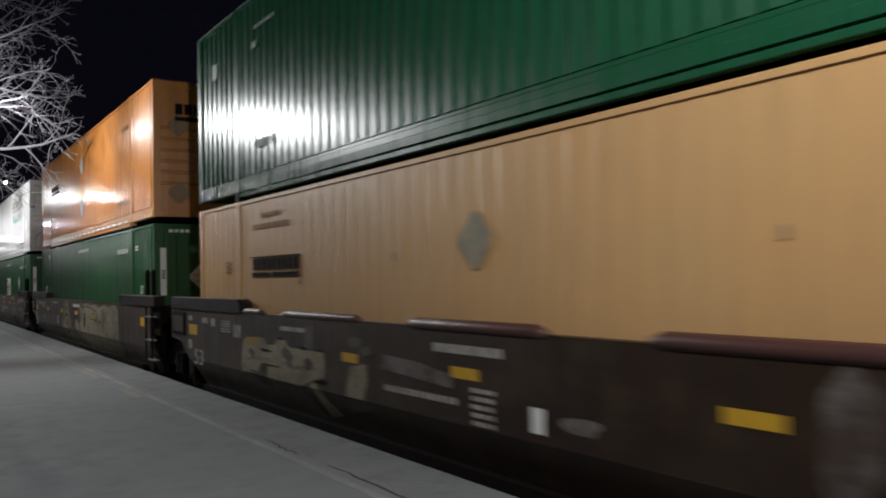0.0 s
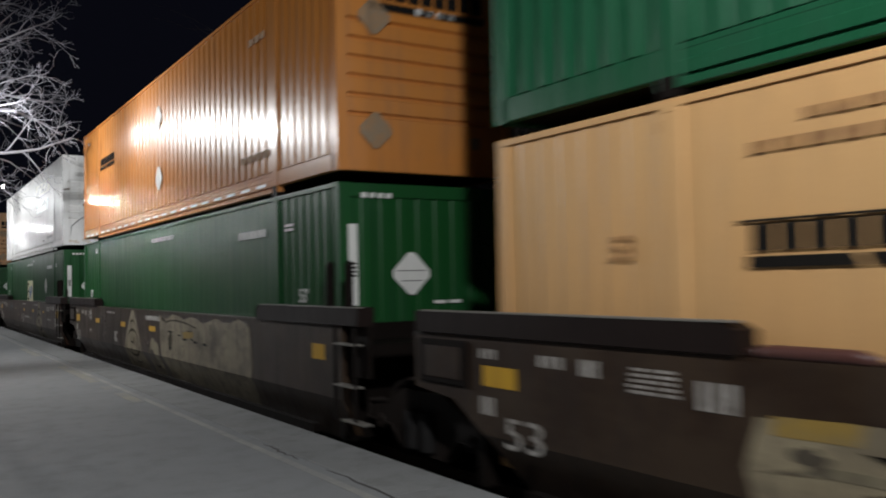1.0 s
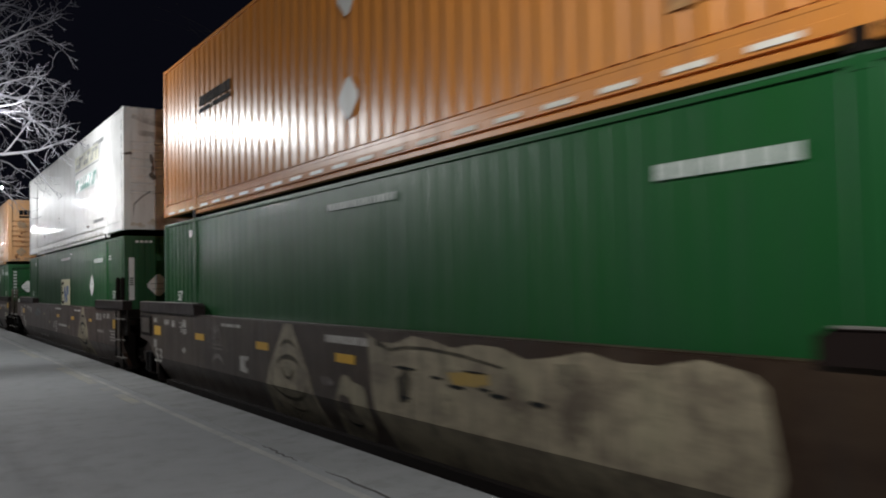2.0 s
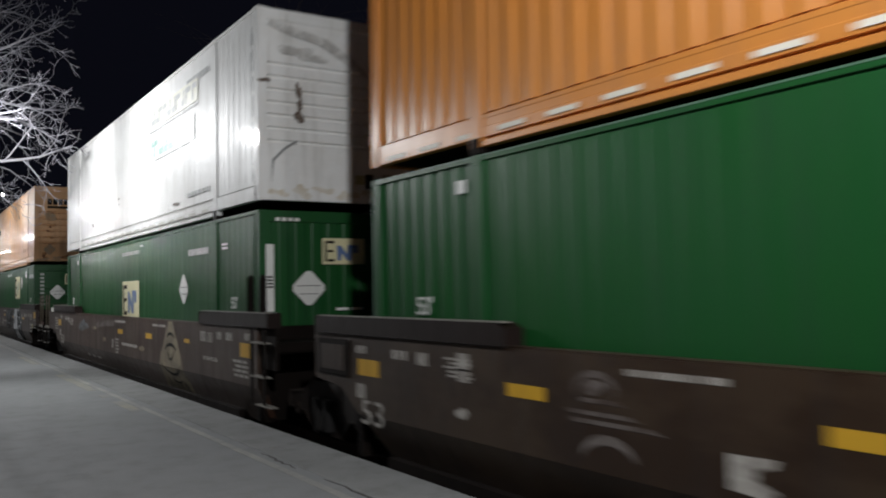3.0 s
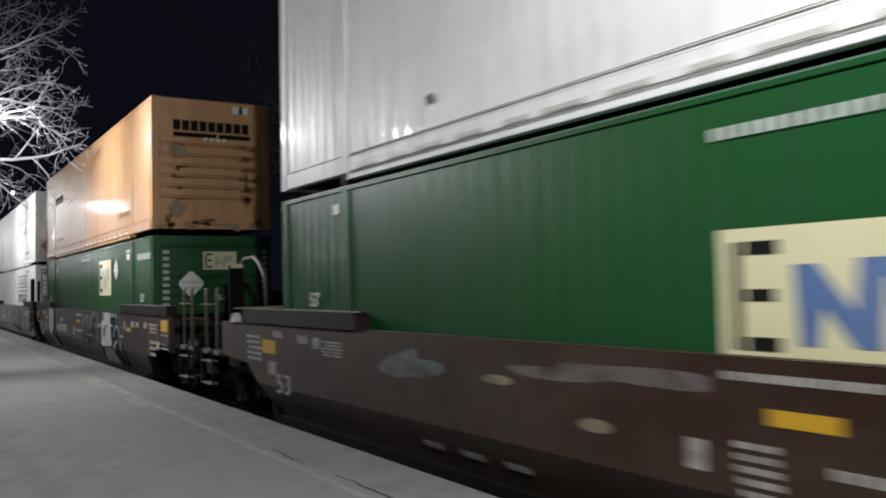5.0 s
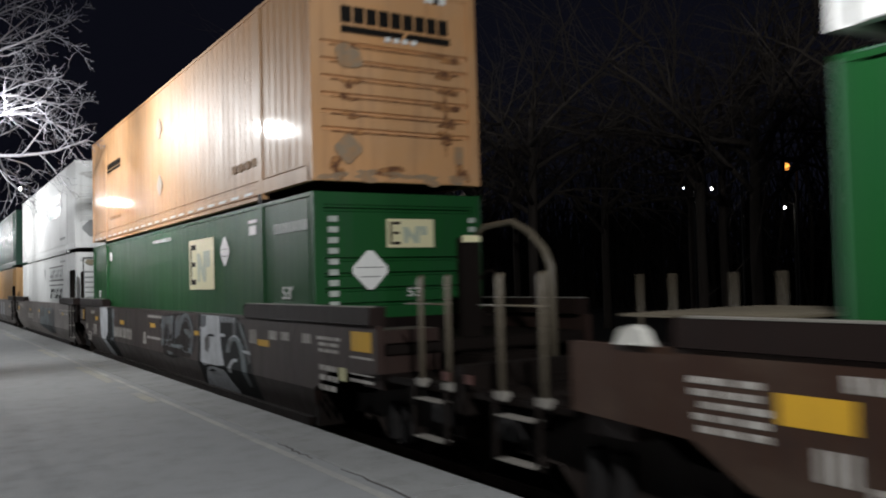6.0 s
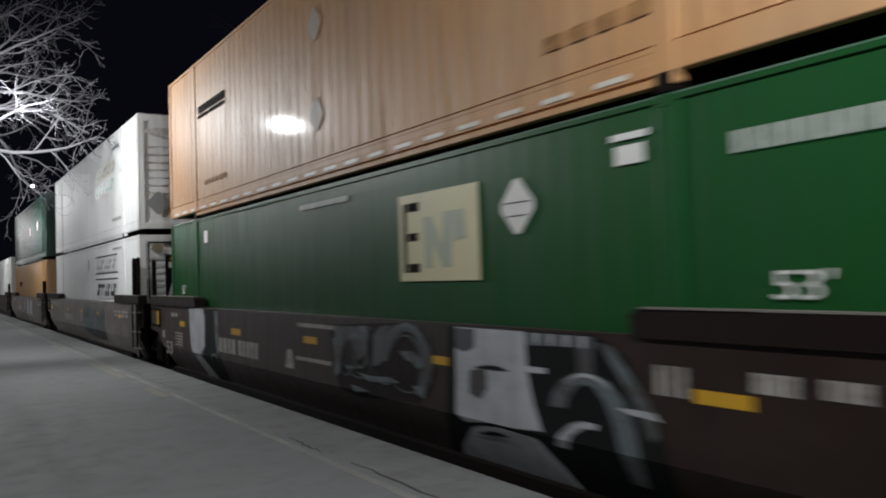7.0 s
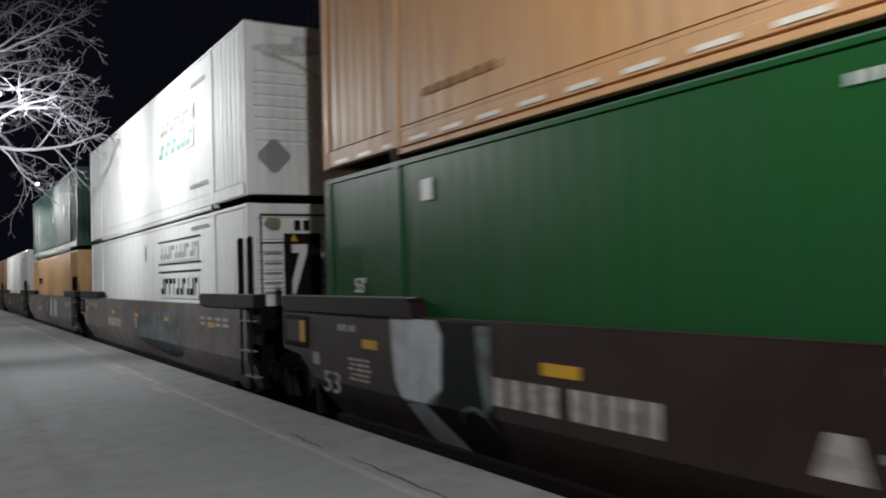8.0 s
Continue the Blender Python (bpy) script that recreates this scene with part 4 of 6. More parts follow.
for a, b, zz, w in ((12.68, 12.27, 0.78, 0.03), (12.11, 11.83, 0.965, 0.03), (11.36, 11.14, 0.885, 0.05), (13.13, 12.84, 0.47, 0.02), (12.66, 12.0, 0.595, 0.024), (10.85, 10.66, 0.885, 0.03), (10.83, 10.53, 0.54, 0.028)):
    m = (a + b) / 2
    s.put("graffiti_line", SPRAY_BLACK, [[(a, zz), (m + 0.05, zz + w * 0.5), (b, zz + w * 0.2), (b, zz - w * 0.1), (m, zz - w * 0.5)]], "thin dark sprayed stroke", layer=2)
s.put("graffiti_spot", SPRAY_DULL, [[(12.84, 0.40), (12.72, 0.57), (12.5, 0.62), (12.46, 0.50), (12.52, 0.39), (12.7, 0.30)]], "dark smudged spot", layer=2)
s.blob("graffiti_spot", SPRAY_FAINT, 11.75, 0.76, 0.16, 0.10, 31, layer=1.8, rough=0.4)
s.blob("graffiti_spot", SPRAY_FAINT, 13.05, 0.72, 0.10, 0.07, 32, layer=1.8, rough=0.4)
s.put("graffiti_line", SPRAY_CREAM, [[(13.4, 0.60), (12.9, 0.70), (12.2, 0.69), (11.5, 0.66), (10.7, 0.70), (10.7, 0.66), (11.5, 0.61), (12.2, 0.64), (12.9, 0.64)]], "pale sprayed inner stroke", layer=1.7)
s.put("graffiti", SPRAY_CREAM, [[(9.95, 0.77), (9.57, 0.82), (9.55, 0.65), (9.64, 0.43), (10.09, 0.43)]], "pale sprayed block")
s.put("graffiti", SPRAY_FAINT, [[(10.0, 1.06), (9.84, 1.1), (9.66, 1.07), (9.69, 1.0), (9.93, 0.96)]])
s.put("graffiti", SPRAY_FAINT, [[(9.72, 0.97), (9.56, 1.01), (9.42, 0.99), (9.44, 0.92), (9.67, 0.89)]], layer=2)
s.put("graffiti", SPRAY_FAINT, [[(10.12, 0.4), (9.64, 0.4), (9.54, 0.33), (10.1, 0.22)]])
s.put("graffiti", DUST, [[(9.25, 0.80), (9.25, 0.95), (8.6, 0.93), (7.9, 0.85), (7.9, 0.73)]])
s.blob("dust_patch", DUST, 4.1, 0.85, 0.2, 0.34, 5)
s.blob("dust_patch", DUST, 3.4, 0.86, 0.4, 0.12, 6)
s.blob("dust_patch", DUST, 6.2, 0.62, 0.2, 0.07, 7)

# second car
s = cars[2][1]
stencils(s, 0.02)
lettering("stencil_number", "53", 0.36, STENCIL, cars[2][0], (CAR_SIDE - 0.004, 16.1, 0.34 - RAIL_Z), "side", "white stencilled number", 1.5)
s.bars("character_bar", STENCIL, 11.33, 12.18, 1.125, 1.17, 14, 0.22)
s.rect("reflector", YELLOW, 10.18, 10.73, 0.865, 0.97)
s.rect("reflector", YELLOW, 7.64, 8.21, 0.86, 0.96)
s.bars("character_bar", STENCIL, 7.36, 8.45, 1.07, 1.155, 14, 0.22)
s.rect("reflector", YELLOW, 12.98, 13.56, 0.865, 0.97)
s.rect("sign_plate", STENCIL, 14.01, 14.28, 0.92, 1.17, "tall white stencilled plate")
s.rect("plate_line", INK, 14.05, 14.25, 1.02, 1.035, layer=2)
s.blob("graffiti_mark", STENCIL, 14.17, 0.645, 0.09, 0.05, 41)
s.arc("graffiti_line", DUST, 12.48, 0.98, 0.20, 0.11, 0.05, -20, 200, "worn pale curved stroke", layer=1)
s.blob("graffiti_spot", DUST, 12.5, 1.02, 0.13, 0.05, 42, "worn pale spot")
for z0, a, b in ((0.92, 12.62, 12.28), (0.83, 12.78, 12.15), (0.77, 12.74, 11.95)):
    s.put("graffiti_line", DUST, [[(a, z0 + 0.02), (b, z0 + 0.02), (b - 0.12, z0 - 0.015), (b + 0.05, z0 - 0.01), (a, z0 - 0.012)]], "worn pale curved stroke")
s.arc("graffiti_line", DUST, 12.35, 0.46, 0.30, 0.17, 0.07, 20, 150, layer=1)
s.put("graffiti_mark", STENCIL, [[(11.33, 0.52), (11.04, 0.50), (11.01, 0.56), (11.14, 0.60), (11.14, 0.66), (11.02, 0.69), (11.0, 0.74), (11.33, 0.73)]])


def eye_triangle(s, u, top, wide, ink):
    tri = s.put("graffiti", SPRAY_TAN, [[(u - 0.14, top), (u + 0.14, top), (u + 0.2, top - 0.10), (u + wide * 0.45, top - 0.6), (u + wide * 0.55, top - 0.9), (u + wide * 0.62, -0.03), (u - wide * 0.62, -0.03), (u - wide * 0.55, top - 0.9), (u - wide * 0.45, top - 0.6), (u - 0.2, top - 0.10)]], "tan sprayed triangle with curved black lines")
    s.arc("graffiti_line", ink, u, 0.92, 0.24, 0.08, 0.05, 15, 165, layer=2)
    s.arc("graffiti_line", ink, u, 0.70, 0.36, 0.10, 0.06, 10, 170, layer=2)
    s.blob("graffiti_spot", SPRAY_CREAM, u, 0.69, 0.17, 0.075, 2, layer=2, rough=0.03)
    s.arc("graffiti_line", ink, u, 0.80, 0.2, 0.22, 0.035, 210, 330, layer=3)
    s.arc("graffiti_line", ink, u, 0.62, 0.66, 0.30, 0.05, 200, 335, layer=2)
    s.arc("graffiti_line", ink, u - 0.1, 0.22, 0.3, 0.05, 0.03, 190, 350, layer=2)
    for q in range(11):
        a = u - 0.62 + 0.124 * q
        s.put("graffiti_drip", ink, [[(a, 0.0), (a + 0.022, 0.0), (a + 0.016, 0.16 + 0.06 * math.sin(q * 2.3)), (a + 0.006, 0.16 + 0.06 * math.sin(q * 2.3))]], "thin painted drip", layer=2)


eye_triangle(s, 9.55, 1.245, 1.45, SPRAY_DULL)
s.blob("graffiti", SPRAY_CREAM, 7.85, 0.30, 0.42, 0.42, 12, "tan sprayed round shape")
s.blob("graffiti_shade", CAR_BROWN, 7.95, 0.42, 0.14, 0.10, 13, layer=2)
s.arc("graffiti_line", SPRAY_BLACK, 7.85, 0.25, 0.2, 0.06, 0.03, 200, 340, layer=2)
s.blob("dust_patch", DUST, 8.4, 0.62, 0.14, 0.06, 8)
out = [(7.46, 1.22), (7.40, 1.19), (7.30, 0.6), (7.10, 0.1), (7.05, -0.03), (2.6, -0.03), (2.4, 0.6), (2.5, 1.1)]
out += [(2.6 + 0.35 * i, 1.17 + 0.045 * math.sin(i * 1.9) + 0.02 * math.sin(i * 0.8)) for i in range(14)]
s.put("graffiti", SPRAY_TAN, [out], "long tan sprayed graffiti with a wavy top edge")
s.put("graffiti_line", SPRAY_DULL, [[(7.2, 1.16), (6.9, 1.08), (6.6, 1.12), (6.2, 1.13), (5.6, 1.10), (5.0, 1.03), (5.0, 1.01), (5.6, 1.07), (6.2, 1.10), (6.6, 1.09), (6.9, 1.05), (7.2, 1.10)]], layer=2)
s.put("graffiti_patch", SPRAY_OCHRE, [[(5.85, 0.92), (5.5, 0.95), (5.22, 0.96), (5.20, 0.87), (5.4, 0.83), (5.75, 0.82)]], "ochre sprayed patch", layer=1.8)
for a, b, zz, w in ((6.82, 6.40, 0.905, 0.035), (6.13, 5.93, 0.86, 0.03), (5.84, 5.55, 0.805, 0.035), (5.36, 5.18, 0.82, 0.03), (5.20, 4.95, 0.785, 0.045), (4.66, 4.45, 0.775, 0.05), (6.70, 6.50, 0.62, 0.04), (5.62, 5.24, 0.955, 0.02)):
    m = (a + b) / 2
    s.put("graffiti_line", SPRAY_BLACK, [[(a, zz), (m + 0.05, zz + w * 0.5), (b, zz + w * 0.2), (b, zz - w * 0.1), (m, zz - w * 0.5)]], "thin dark sprayed stroke", layer=3)
s.put("graffiti_shade", SPRAY_DULL, [[(6.76, 0.80), (6.55, 0.92), (6.50, 0.80), (6.56, 0.58), (6.72, 0.56)]], "dark smudged shading", layer=1.7)
for a in (6.05, 5.05, 4.35, 3.6):
    s.put("graffiti_letter", SPRAY_CREAM, [[(a, 1.10), (a - 0.30, 1.12), (a - 0.42, 0.92), (a - 0.36, 0.64), (a - 0.14, 0.52), (a - 0.06, 0.74), (a - 0.16, 0.9), (a - 0.02, 0.98)]], "pale worn block of sprayed letter", layer=1.6)
s.rect("reflector", YELLOW, -0.05, 0.4, 0.84, 1.02)

# third car
s = cars[3][1]
s.bars("character_bar", STENCIL, 7.50, 8.57, 1.125, 1.175, 14, 0.22)
s.rect("reflector", YELLOW, 7.73, 8.29, 0.885, 0.98)
s.bars("character_bar", STENCIL, 6.49, 7.87, 0.645, 0.705, 14, 0.22)
s.rect("placard", STENCIL, 8.65, 8.90, 0.55, 0.74)
s.bars("small_writing", STENCIL, 8.15, 8.48, 0.45, 0.80, 1, 0.0, rows=5)
s.rect("reflector", YELLOW, 5.21, 5.78, 0.875, 0.975)
s.bars("character_bar", STENCIL, 4.27, 5.20, 1.125, 1.17, 14, 0.22)
s.blob("dust_patch", SPRAY_TAN, 6.05, 0.655, 0.2, 0.05, 9, rough=0.05)
s.blob("dust_patch", SPRAY_TAN, 10.9, 0.93, 0.22, 0.04, 10, rough=0.05)
s.blob("dust_patch", SPRAY_TAN, 9.7, 0.70, 0.17, 0.05, 11, rough=0.05)
eye_triangle(s, 3.92, 1.245, 1.45, SPRAY_BLACK)
s.rect("reflector", YELLOW, -0.22, 0.28, 0.82, 1.02, "yellow reflective square")
s.bars("sign_plate", STENCIL, -0.24, 0.06, 1.06, 1.16, 4, 0.3)
s.bars("small_writing", STENCIL, -0.10, 0.54, 0.53, 0.80, 1, 0.0, rows=4)
s.bars("sign_plate", STENCIL, 0.58, 0.88, 1.03, 1.15, 3, 0.3)
s.bars("sign_plate", STENCIL, 1.08, 1.32, 1.03, 1.14, 3, 0.38)
s.bars("small_writing", STENCIL, 1.5, 1.80, 0.97, 1.13, 1, 0.0, rows=5)
s.bars("sign_plate", STENCIL, 1.86, 2.15, 0.97, 1.13, 3, 0.25)
s.bars("small_writing", STENCIL, 1.3, 2.05, 0.68, 0.74, 4, 0.4)
s.rect("reflector", YELLOW, 2.7, 3.1, 0.90, 0.97)
s.bars("small_writing", STENCIL, 16.5, 17.1, 0.74, 1.12, 1, 0.0, rows=5)
s.rect("reflector", YELLOW, 15.92, 16.5, 0.86, 1.04)
s.bars("sign_plate", STENCIL, 15.72, 16.06, 1.08, 1.17, 3, 0.38)
s.bars("sign_plate", STENCIL, 15.97, 16.25, 0.58, 0.76, 3, 0.38)
s.bars("sign_plate", STENCIL, 14.89, 15.23, 1.04, 1.145, 3, 0.38)
s.bars("sign_plate", STENCIL, 14.52, 14.75, 1.0, 1.13, 3, 0.38)
s.bars("small_writing", STENCIL, 13.9, 14.45, 0.93, 1.12, 1, 0.0, rows=5)
lettering("stencil_number", "53", 0.36, STENCIL, cars[3][0], (CAR_SIDE - 0.004, 15.95, 0.36 - RAIL_Z), "side", "white stencilled number", 1.5)
for q, (a, zz, ra, rz) in enumerate(((12.4, 0.95, 0.45, 0.16), (9.6, 1.07, 1.0, 0.07))):
    s.blob("dust_patch", SPRAY_TEAL if q == 0 else DUST, a, zz, ra, rz, 60 + q, layer=0.7, rough=0.4)
s.bars("small_writing", STENCIL, 10.6, 12.6, 0.18, 0.24, 3, 0.5, layer=2)

# fourth car
s = cars[4][1]
s.rect("reflector", YELLOW, 1.12, 1.67, 0.86, 0.95)
s.bars("sign_plate", STENCIL, 0.86, 1.19, 0.97, 1.09, 3, 0.25)
s.bars("sign_plate", STENCIL, 0.42, 0.72, 0.98, 1.09, 3, 0.25)
s.bars("sign_plate", STENCIL, -0.32, -0.02, 0.98, 1.10, 3, 0.25)
s.bars("small_writing", STENCIL, -1.2, -0.52, 0.90, 1.12, 1, 0.0, "rows of small white stencilled writing", rows=3)
s.bars("small_writing", STENCIL, -1.1, -0.5, 0.45, 0.80, 1, 0.0, rows=3)
s.rect("reflector", YELLOW, -2.03, -1.43, 0.96, 1.18, "large yellow reflective square")
s.put("plate_frame", STENCIL, [[(-2.02, 0.62), (-1.45, 0.62), (-1.45, 0.655), (-2.02, 0.655)], [(-2.02, 0.88), (-1.45, 0.88), (-1.45, 0.905), (-2.02, 0.905)], [(-2.02, 0.70), (-1.45, 0.70), (-1.45, 0.715), (-2.02, 0.715)]])
s.rect("sign_plate", OLIVE_INK, -1.33, -1.14, 0.60, 0.75)
s.put("graffiti", SPRAY_BLACK, [[(4.62, 1.245), (2.55, 1.245), (2.25, 1.12), (2.0, 0.8), (1.85, 0.4), (1.95, -0.02), (4.95, -0.02), (4.70, 0.4)]], "black sprayed ground of large block letters")
s.put("graffiti_letter", SPRAY_GREY, [[(4.49, 1.24), (3.42, 1.24), (3.40, 0.92), (3.32, 0.66), (3.22, 0.46), (3.60, 0.43), (3.97, 0.43), (4.40, 0.38), (4.52, 0.45), (4.50, 0.8)]], "pale grey sprayed block letter", layer=2)
s.put("graffiti_shade", SPRAY_SLATE, [[(4.48, 1.23), (4.16, 1.23), (4.17, 1.07), (4.36, 1.02), (4.49, 1.05)]], "blue-grey smudge", layer=3)
s.put("graffiti_shade", SPRAY_TEAL, [[(4.25, 0.86), (4.0, 0.90), (3.98, 0.72), (4.10, 0.62), (4.27, 0.66)]], "blue-grey smudge", layer=3)
s.put("graffiti_line", SPRAY_BLACK, [[(4.18, 0.895), (3.95, 0.93), (3.80, 0.93), (3.65, 0.905), (3.82, 0.895), (4.0, 0.895)]], "thin black brow line", layer=4)
s.put("graffiti_letter", SPRAY_GREY, [[(4.75, -0.02), (4.62, 0.14), (4.30, 0.34), (4.1, 0.38), (3.86, 0.40), (3.34, 0.38), (3.05, 0.10), (2.95, -0.02)]], "dull grey lower half of a letter", layer=2)
s.put("graffiti_line", SPRAY_BLACK, [[(4.26, 0.29), (4.0, 0.35), (3.85, 0.35), (3.72, 0.33), (3.9, 0.315), (4.05, 0.30)]], layer=4)
s.put("graffiti_band", SPRAY_TEAL, [[(3.42, 1.235), (2.58, 1.235), (2.56, 1.15), (2.76, 1.15), (3.40, 1.13)]], "streaky blue-grey band", layer=2)
for q in range(9):
    s.put("graffiti_drip", SPRAY_GREY if q % 2 else SPRAY_SLATE, [[(3.38 - 0.095 * q, 1.235), (3.33 - 0.095 * q, 1.235), (3.34 - 0.095 * q, 1.15), (3.37 - 0.095 * q, 1.14)]], "streak of grey paint", layer=3)
s.put("graffiti_band", SPRAY_SLATE, [[(2.76, 1.15), (2.58, 1.15), (2.59, 0.97), (2.68, 0.95), (2.75, 0.96)]], layer=2)
s.put("graffiti_line", SPRAY_GREY, [[(3.41, 0.96), (3.15, 0.965), (3.15, 0.92), (3.38, 0.91)]], "short pale stroke", layer=2)
s.put("graffiti_ring", SPRAY_TEAL, [[(3.12, 0.67), (3.05, 0.80), (2.95, 0.89), (2.78, 0.955), (2.60, 0.965), (2.42, 0.92), (2.27, 0.80), (2.17, 0.64), (2.13, 0.45), (2.16, 0.20), (2.32, 0.20), (2.33, 0.45), (2.39, 0.63), (2.48, 0.78), (2.58, 0.86), (2.68, 0.885), (2.79, 0.85), (2.87, 0.77), (2.92, 0.68)]], "thick grey sprayed ring", layer=2)
s.arc("graffiti_ring", SPRAY_GREY, 2.66, 0.72, 0.34, 0.215, 0.028, 40, 140, "pale edge of a sprayed ring", layer=3)
s.put("graffiti_ring", SPRAY_GREY, [[(3.09, 0.36), (3.0, 0.47), (2.85, 0.57), (2.70, 0.605), (2.56, 0.60), (2.57, 0.56), (2.72, 0.55), (2.86, 0.48), (2.94, 0.36)]], "small pale sprayed arc", layer=2)
s.put("graffiti_band", SPRAY_TEAL, [[(2.52, 1.20), (2.39, 1.18), (2.2, 1.0), (2.02, 0.82), (1.94, 0.6), (2.02, 0.55), (2.15, 0.78), (2.34, 1.0)]], layer=2)
s.put("graffiti_line", SPRAY_GREY, [[(2.34, 0.745), (2.2, 0.755), (1.98, 0.755), (1.92, 0.70), (2.2, 0.715)]], layer=3)
s.rect("reflector", YELLOW, 4.54, 4.97, 0.87, 0.95)
s.put("graffiti", GUARD_STEEL, [[(7.42, 1.16), (7.0, 1.18), (6.1, 1.22), (5.40, 1.245), (5.12, 1.17), (4.93, 1.0), (4.88, 0.8), (5.0, 0.6), (5.25, 0.45), (5.8, 0.44), (6.6, 0.36), (7.15, 0.42), (7.35, 0.75)]], "dark ground of tangled sprayed letters", layer=0.8)
s.put("graffiti_letter", SPRAY_SLATE, [[(6.06, 0.80), (5.95, 1.11), (5.70, 1.21), (5.40, 1.235), (5.14, 1.16), (4.97, 1.02), (4.91, 0.86), (4.96, 0.70), (5.10, 0.57), (5.30, 0.54), (5.22, 0.64), (5.12, 0.80), (5.16, 1.0), (5.30, 1.14), (5.50, 1.165), (5.73, 1.05), (5.88, 0.83)]], "round slate-grey sprayed letter", layer=2)
s.arc("graffiti_stroke", SPRAY_TEAL, 5.45, 0.90, 0.44, 0.30, 0.05, 50, 150, "pale edge of a sprayed letter", layer=3)
for q, (a, zz, ra, rz, w, t0, t1) in enumerate(((5.46, 0.88, 0.50, 0.33, 0.02, 200, 330), (5.46, 0.86, 0.30, 0.25, 0.018, 30, 230), (6.55, 0.92, 0.17, 0.20, 0.025, 150, 380), (6.95, 0.86, 0.20, 0.26, 0.03, 100, 300), (6.98, 0.88, 0.11, 0.17, 0.02, 60, 280),
                                                  (6.22, 0.92, 0.14, 0.24, 0.022, -70, 120), (6.60, 0.72, 0.30, 0.12, 0.022, 190, 340), (5.95, 0.74, 0.25, 0.15, 0.018, 200, 350), (7.22, 0.88, 0.12, 0.30, 0.028, 110, 260))):
    s.arc("graffiti_stroke", SPRAY_TEAL if q % 3 else SPRAY_SLATE, a, zz, ra, rz, w, t0, t1, "thin curved sprayed stroke", layer=3 + 0.5 * (q % 2))
s.put("graffiti_letter", SPRAY_TEAL, [[(5.60, 0.95), (5.32, 0.965), (5.15, 0.90), (5.12, 0.82), (5.22, 0.79), (5.32, 0.85), (5.48, 0.87)]], "pale tongue of grey paint", layer=2)
s.put("graffiti_letter", SPRAY_SLATE, [[(6.20, 1.10), (6.02, 1.19), (5.78, 1.21), (5.92, 1.10), (6.05, 0.78), (6.25, 0.74)]], "slate sprayed upright stroke", layer=2.4)
s.put("graffiti_letter", SPRAY_SLATE, [[(7.25, 1.15), (6.35, 1.17), (6.30, 1.09), (6.42, 0.86), (6.62, 0.78), (6.72, 0.95), (6.90, 1.02), (7.02, 0.90), (7.12, 0.60), (7.26, 0.66)]], layer=2)
for out in ([(6.86, 1.075), (6.46, 1.09), (6.44, 1.02), (6.80, 1.01)], [(6.57, 1.175), (6.30, 1.18), (6.36, 1.11), (6.56, 1.11)], [(6.62, 0.65), (6.30, 0.635), (5.84, 0.66), (5.60, 0.62), (5.85, 0.605), (6.34, 0.57)],
            [(6.96, 0.70), (6.74, 0.72), (6.64, 0.69), (6.9, 0.665)], [(6.82, 0.50), (6.60, 0.485), (6.36, 0.46), (6.73, 0.42)], [(5.33, 0.62), (5.06, 0.63), (5.10, 0.51), (5.23, 0.54)], [(7.30, 1.0), (7.20, 1.02), (7.14, 0.6), (7.24, 0.55)]):
    s.put("graffiti_stroke", SPRAY_TEAL, [out], "pale teal sprayed stroke", layer=3)
s.bars("sign_plate", STENCIL, 1.68, 2.0, 0.88, 1.08, 3, 0.38)
s.rect("reflector", YELLOW, 7.77, 8.32, 0.895, 0.985)
s.bars("character_bar", STENCIL, 6.9, 8.5, 1.10, 1.15, 14, 0.22)
s.bars("character_bar", STENCIL, 7.4, 8.55, 0.66, 0.71, 14, 0.22)
s.put("graffiti_mark", STENCIL, [[(8.96, 0.53), (8.62, 0.53), (8.70, 0.78), (8.86, 0.78)]])
s.rect("reflector", YELLOW, 10.87, 11.44, 0.865, 0.965)
s.bars("character_bar", STENCIL, 11.20, 12.15, 0.55, 0.79, 4, 0.3, "large white stencilled character as a bar")
s.bars("character_bar", STENCIL, 10.1, 11.1, 0.55, 0.79, 5, 0.3, "large white stencilled character as a bar")
s.put("graffiti", SPRAY_GREY, [[(14.0, 1.245), (13.05, 1.245), (12.95, 1.1), (12.98, 0.6), (13.1, 0.42), (13.75, 0.40), (13.92, 0.6), (13.98, 0.95)]], "pale grey sprayed block edged in dark green")
s.put("graffiti", SPRAY_GREY, [[(13.7, 0.38), (13.3, 0.42), (12.95, 0.15), (12.75, -0.02), (13.35, -0.02), (13.5, 0.1)]])
s.put("graffiti", SPRAY_BLACK, [[(13.03, 1.24), (12.2, 1.24), (12.1, 1.15), (12.15, 0.6), (12.0, 0.4), (12.1, 0.0), (12.7, -0.02), (13.28, 0.42), (12.95, 0.6), (12.92, 1.1)]])
s.put("graffiti_line", SPRAY_TEAL, [[(12.35, 1.22), (12.12, 1.22), (12.1, 0.55), (12.2, 0.45), (12.3, 0.8)]], layer=2)
s.arc("graffiti_ring", SPRAY_SLATE, 12.4, 0.2, 0.3, 0.26, 0.04, 20, 170, layer=2)
s.rect("reflector", YELLOW, 14.29, 14.76, 0.88, 0.98)
s.rect("reflector", YELLOW, 16.33, 16.6, 0.86, 1.14, layer=9)
lettering("stencil_number", "53", 0.36, STENCIL, cars[4][0], (CAR_SIDE - 0.004, 15.85, 0.30 - RAIL_Z), "side", "white stencilled number", 1.5)
s.bars("small_writing", STENCIL, 14.5, 15.1, 0.50, 0.78, 1, 0.0, rows=5)
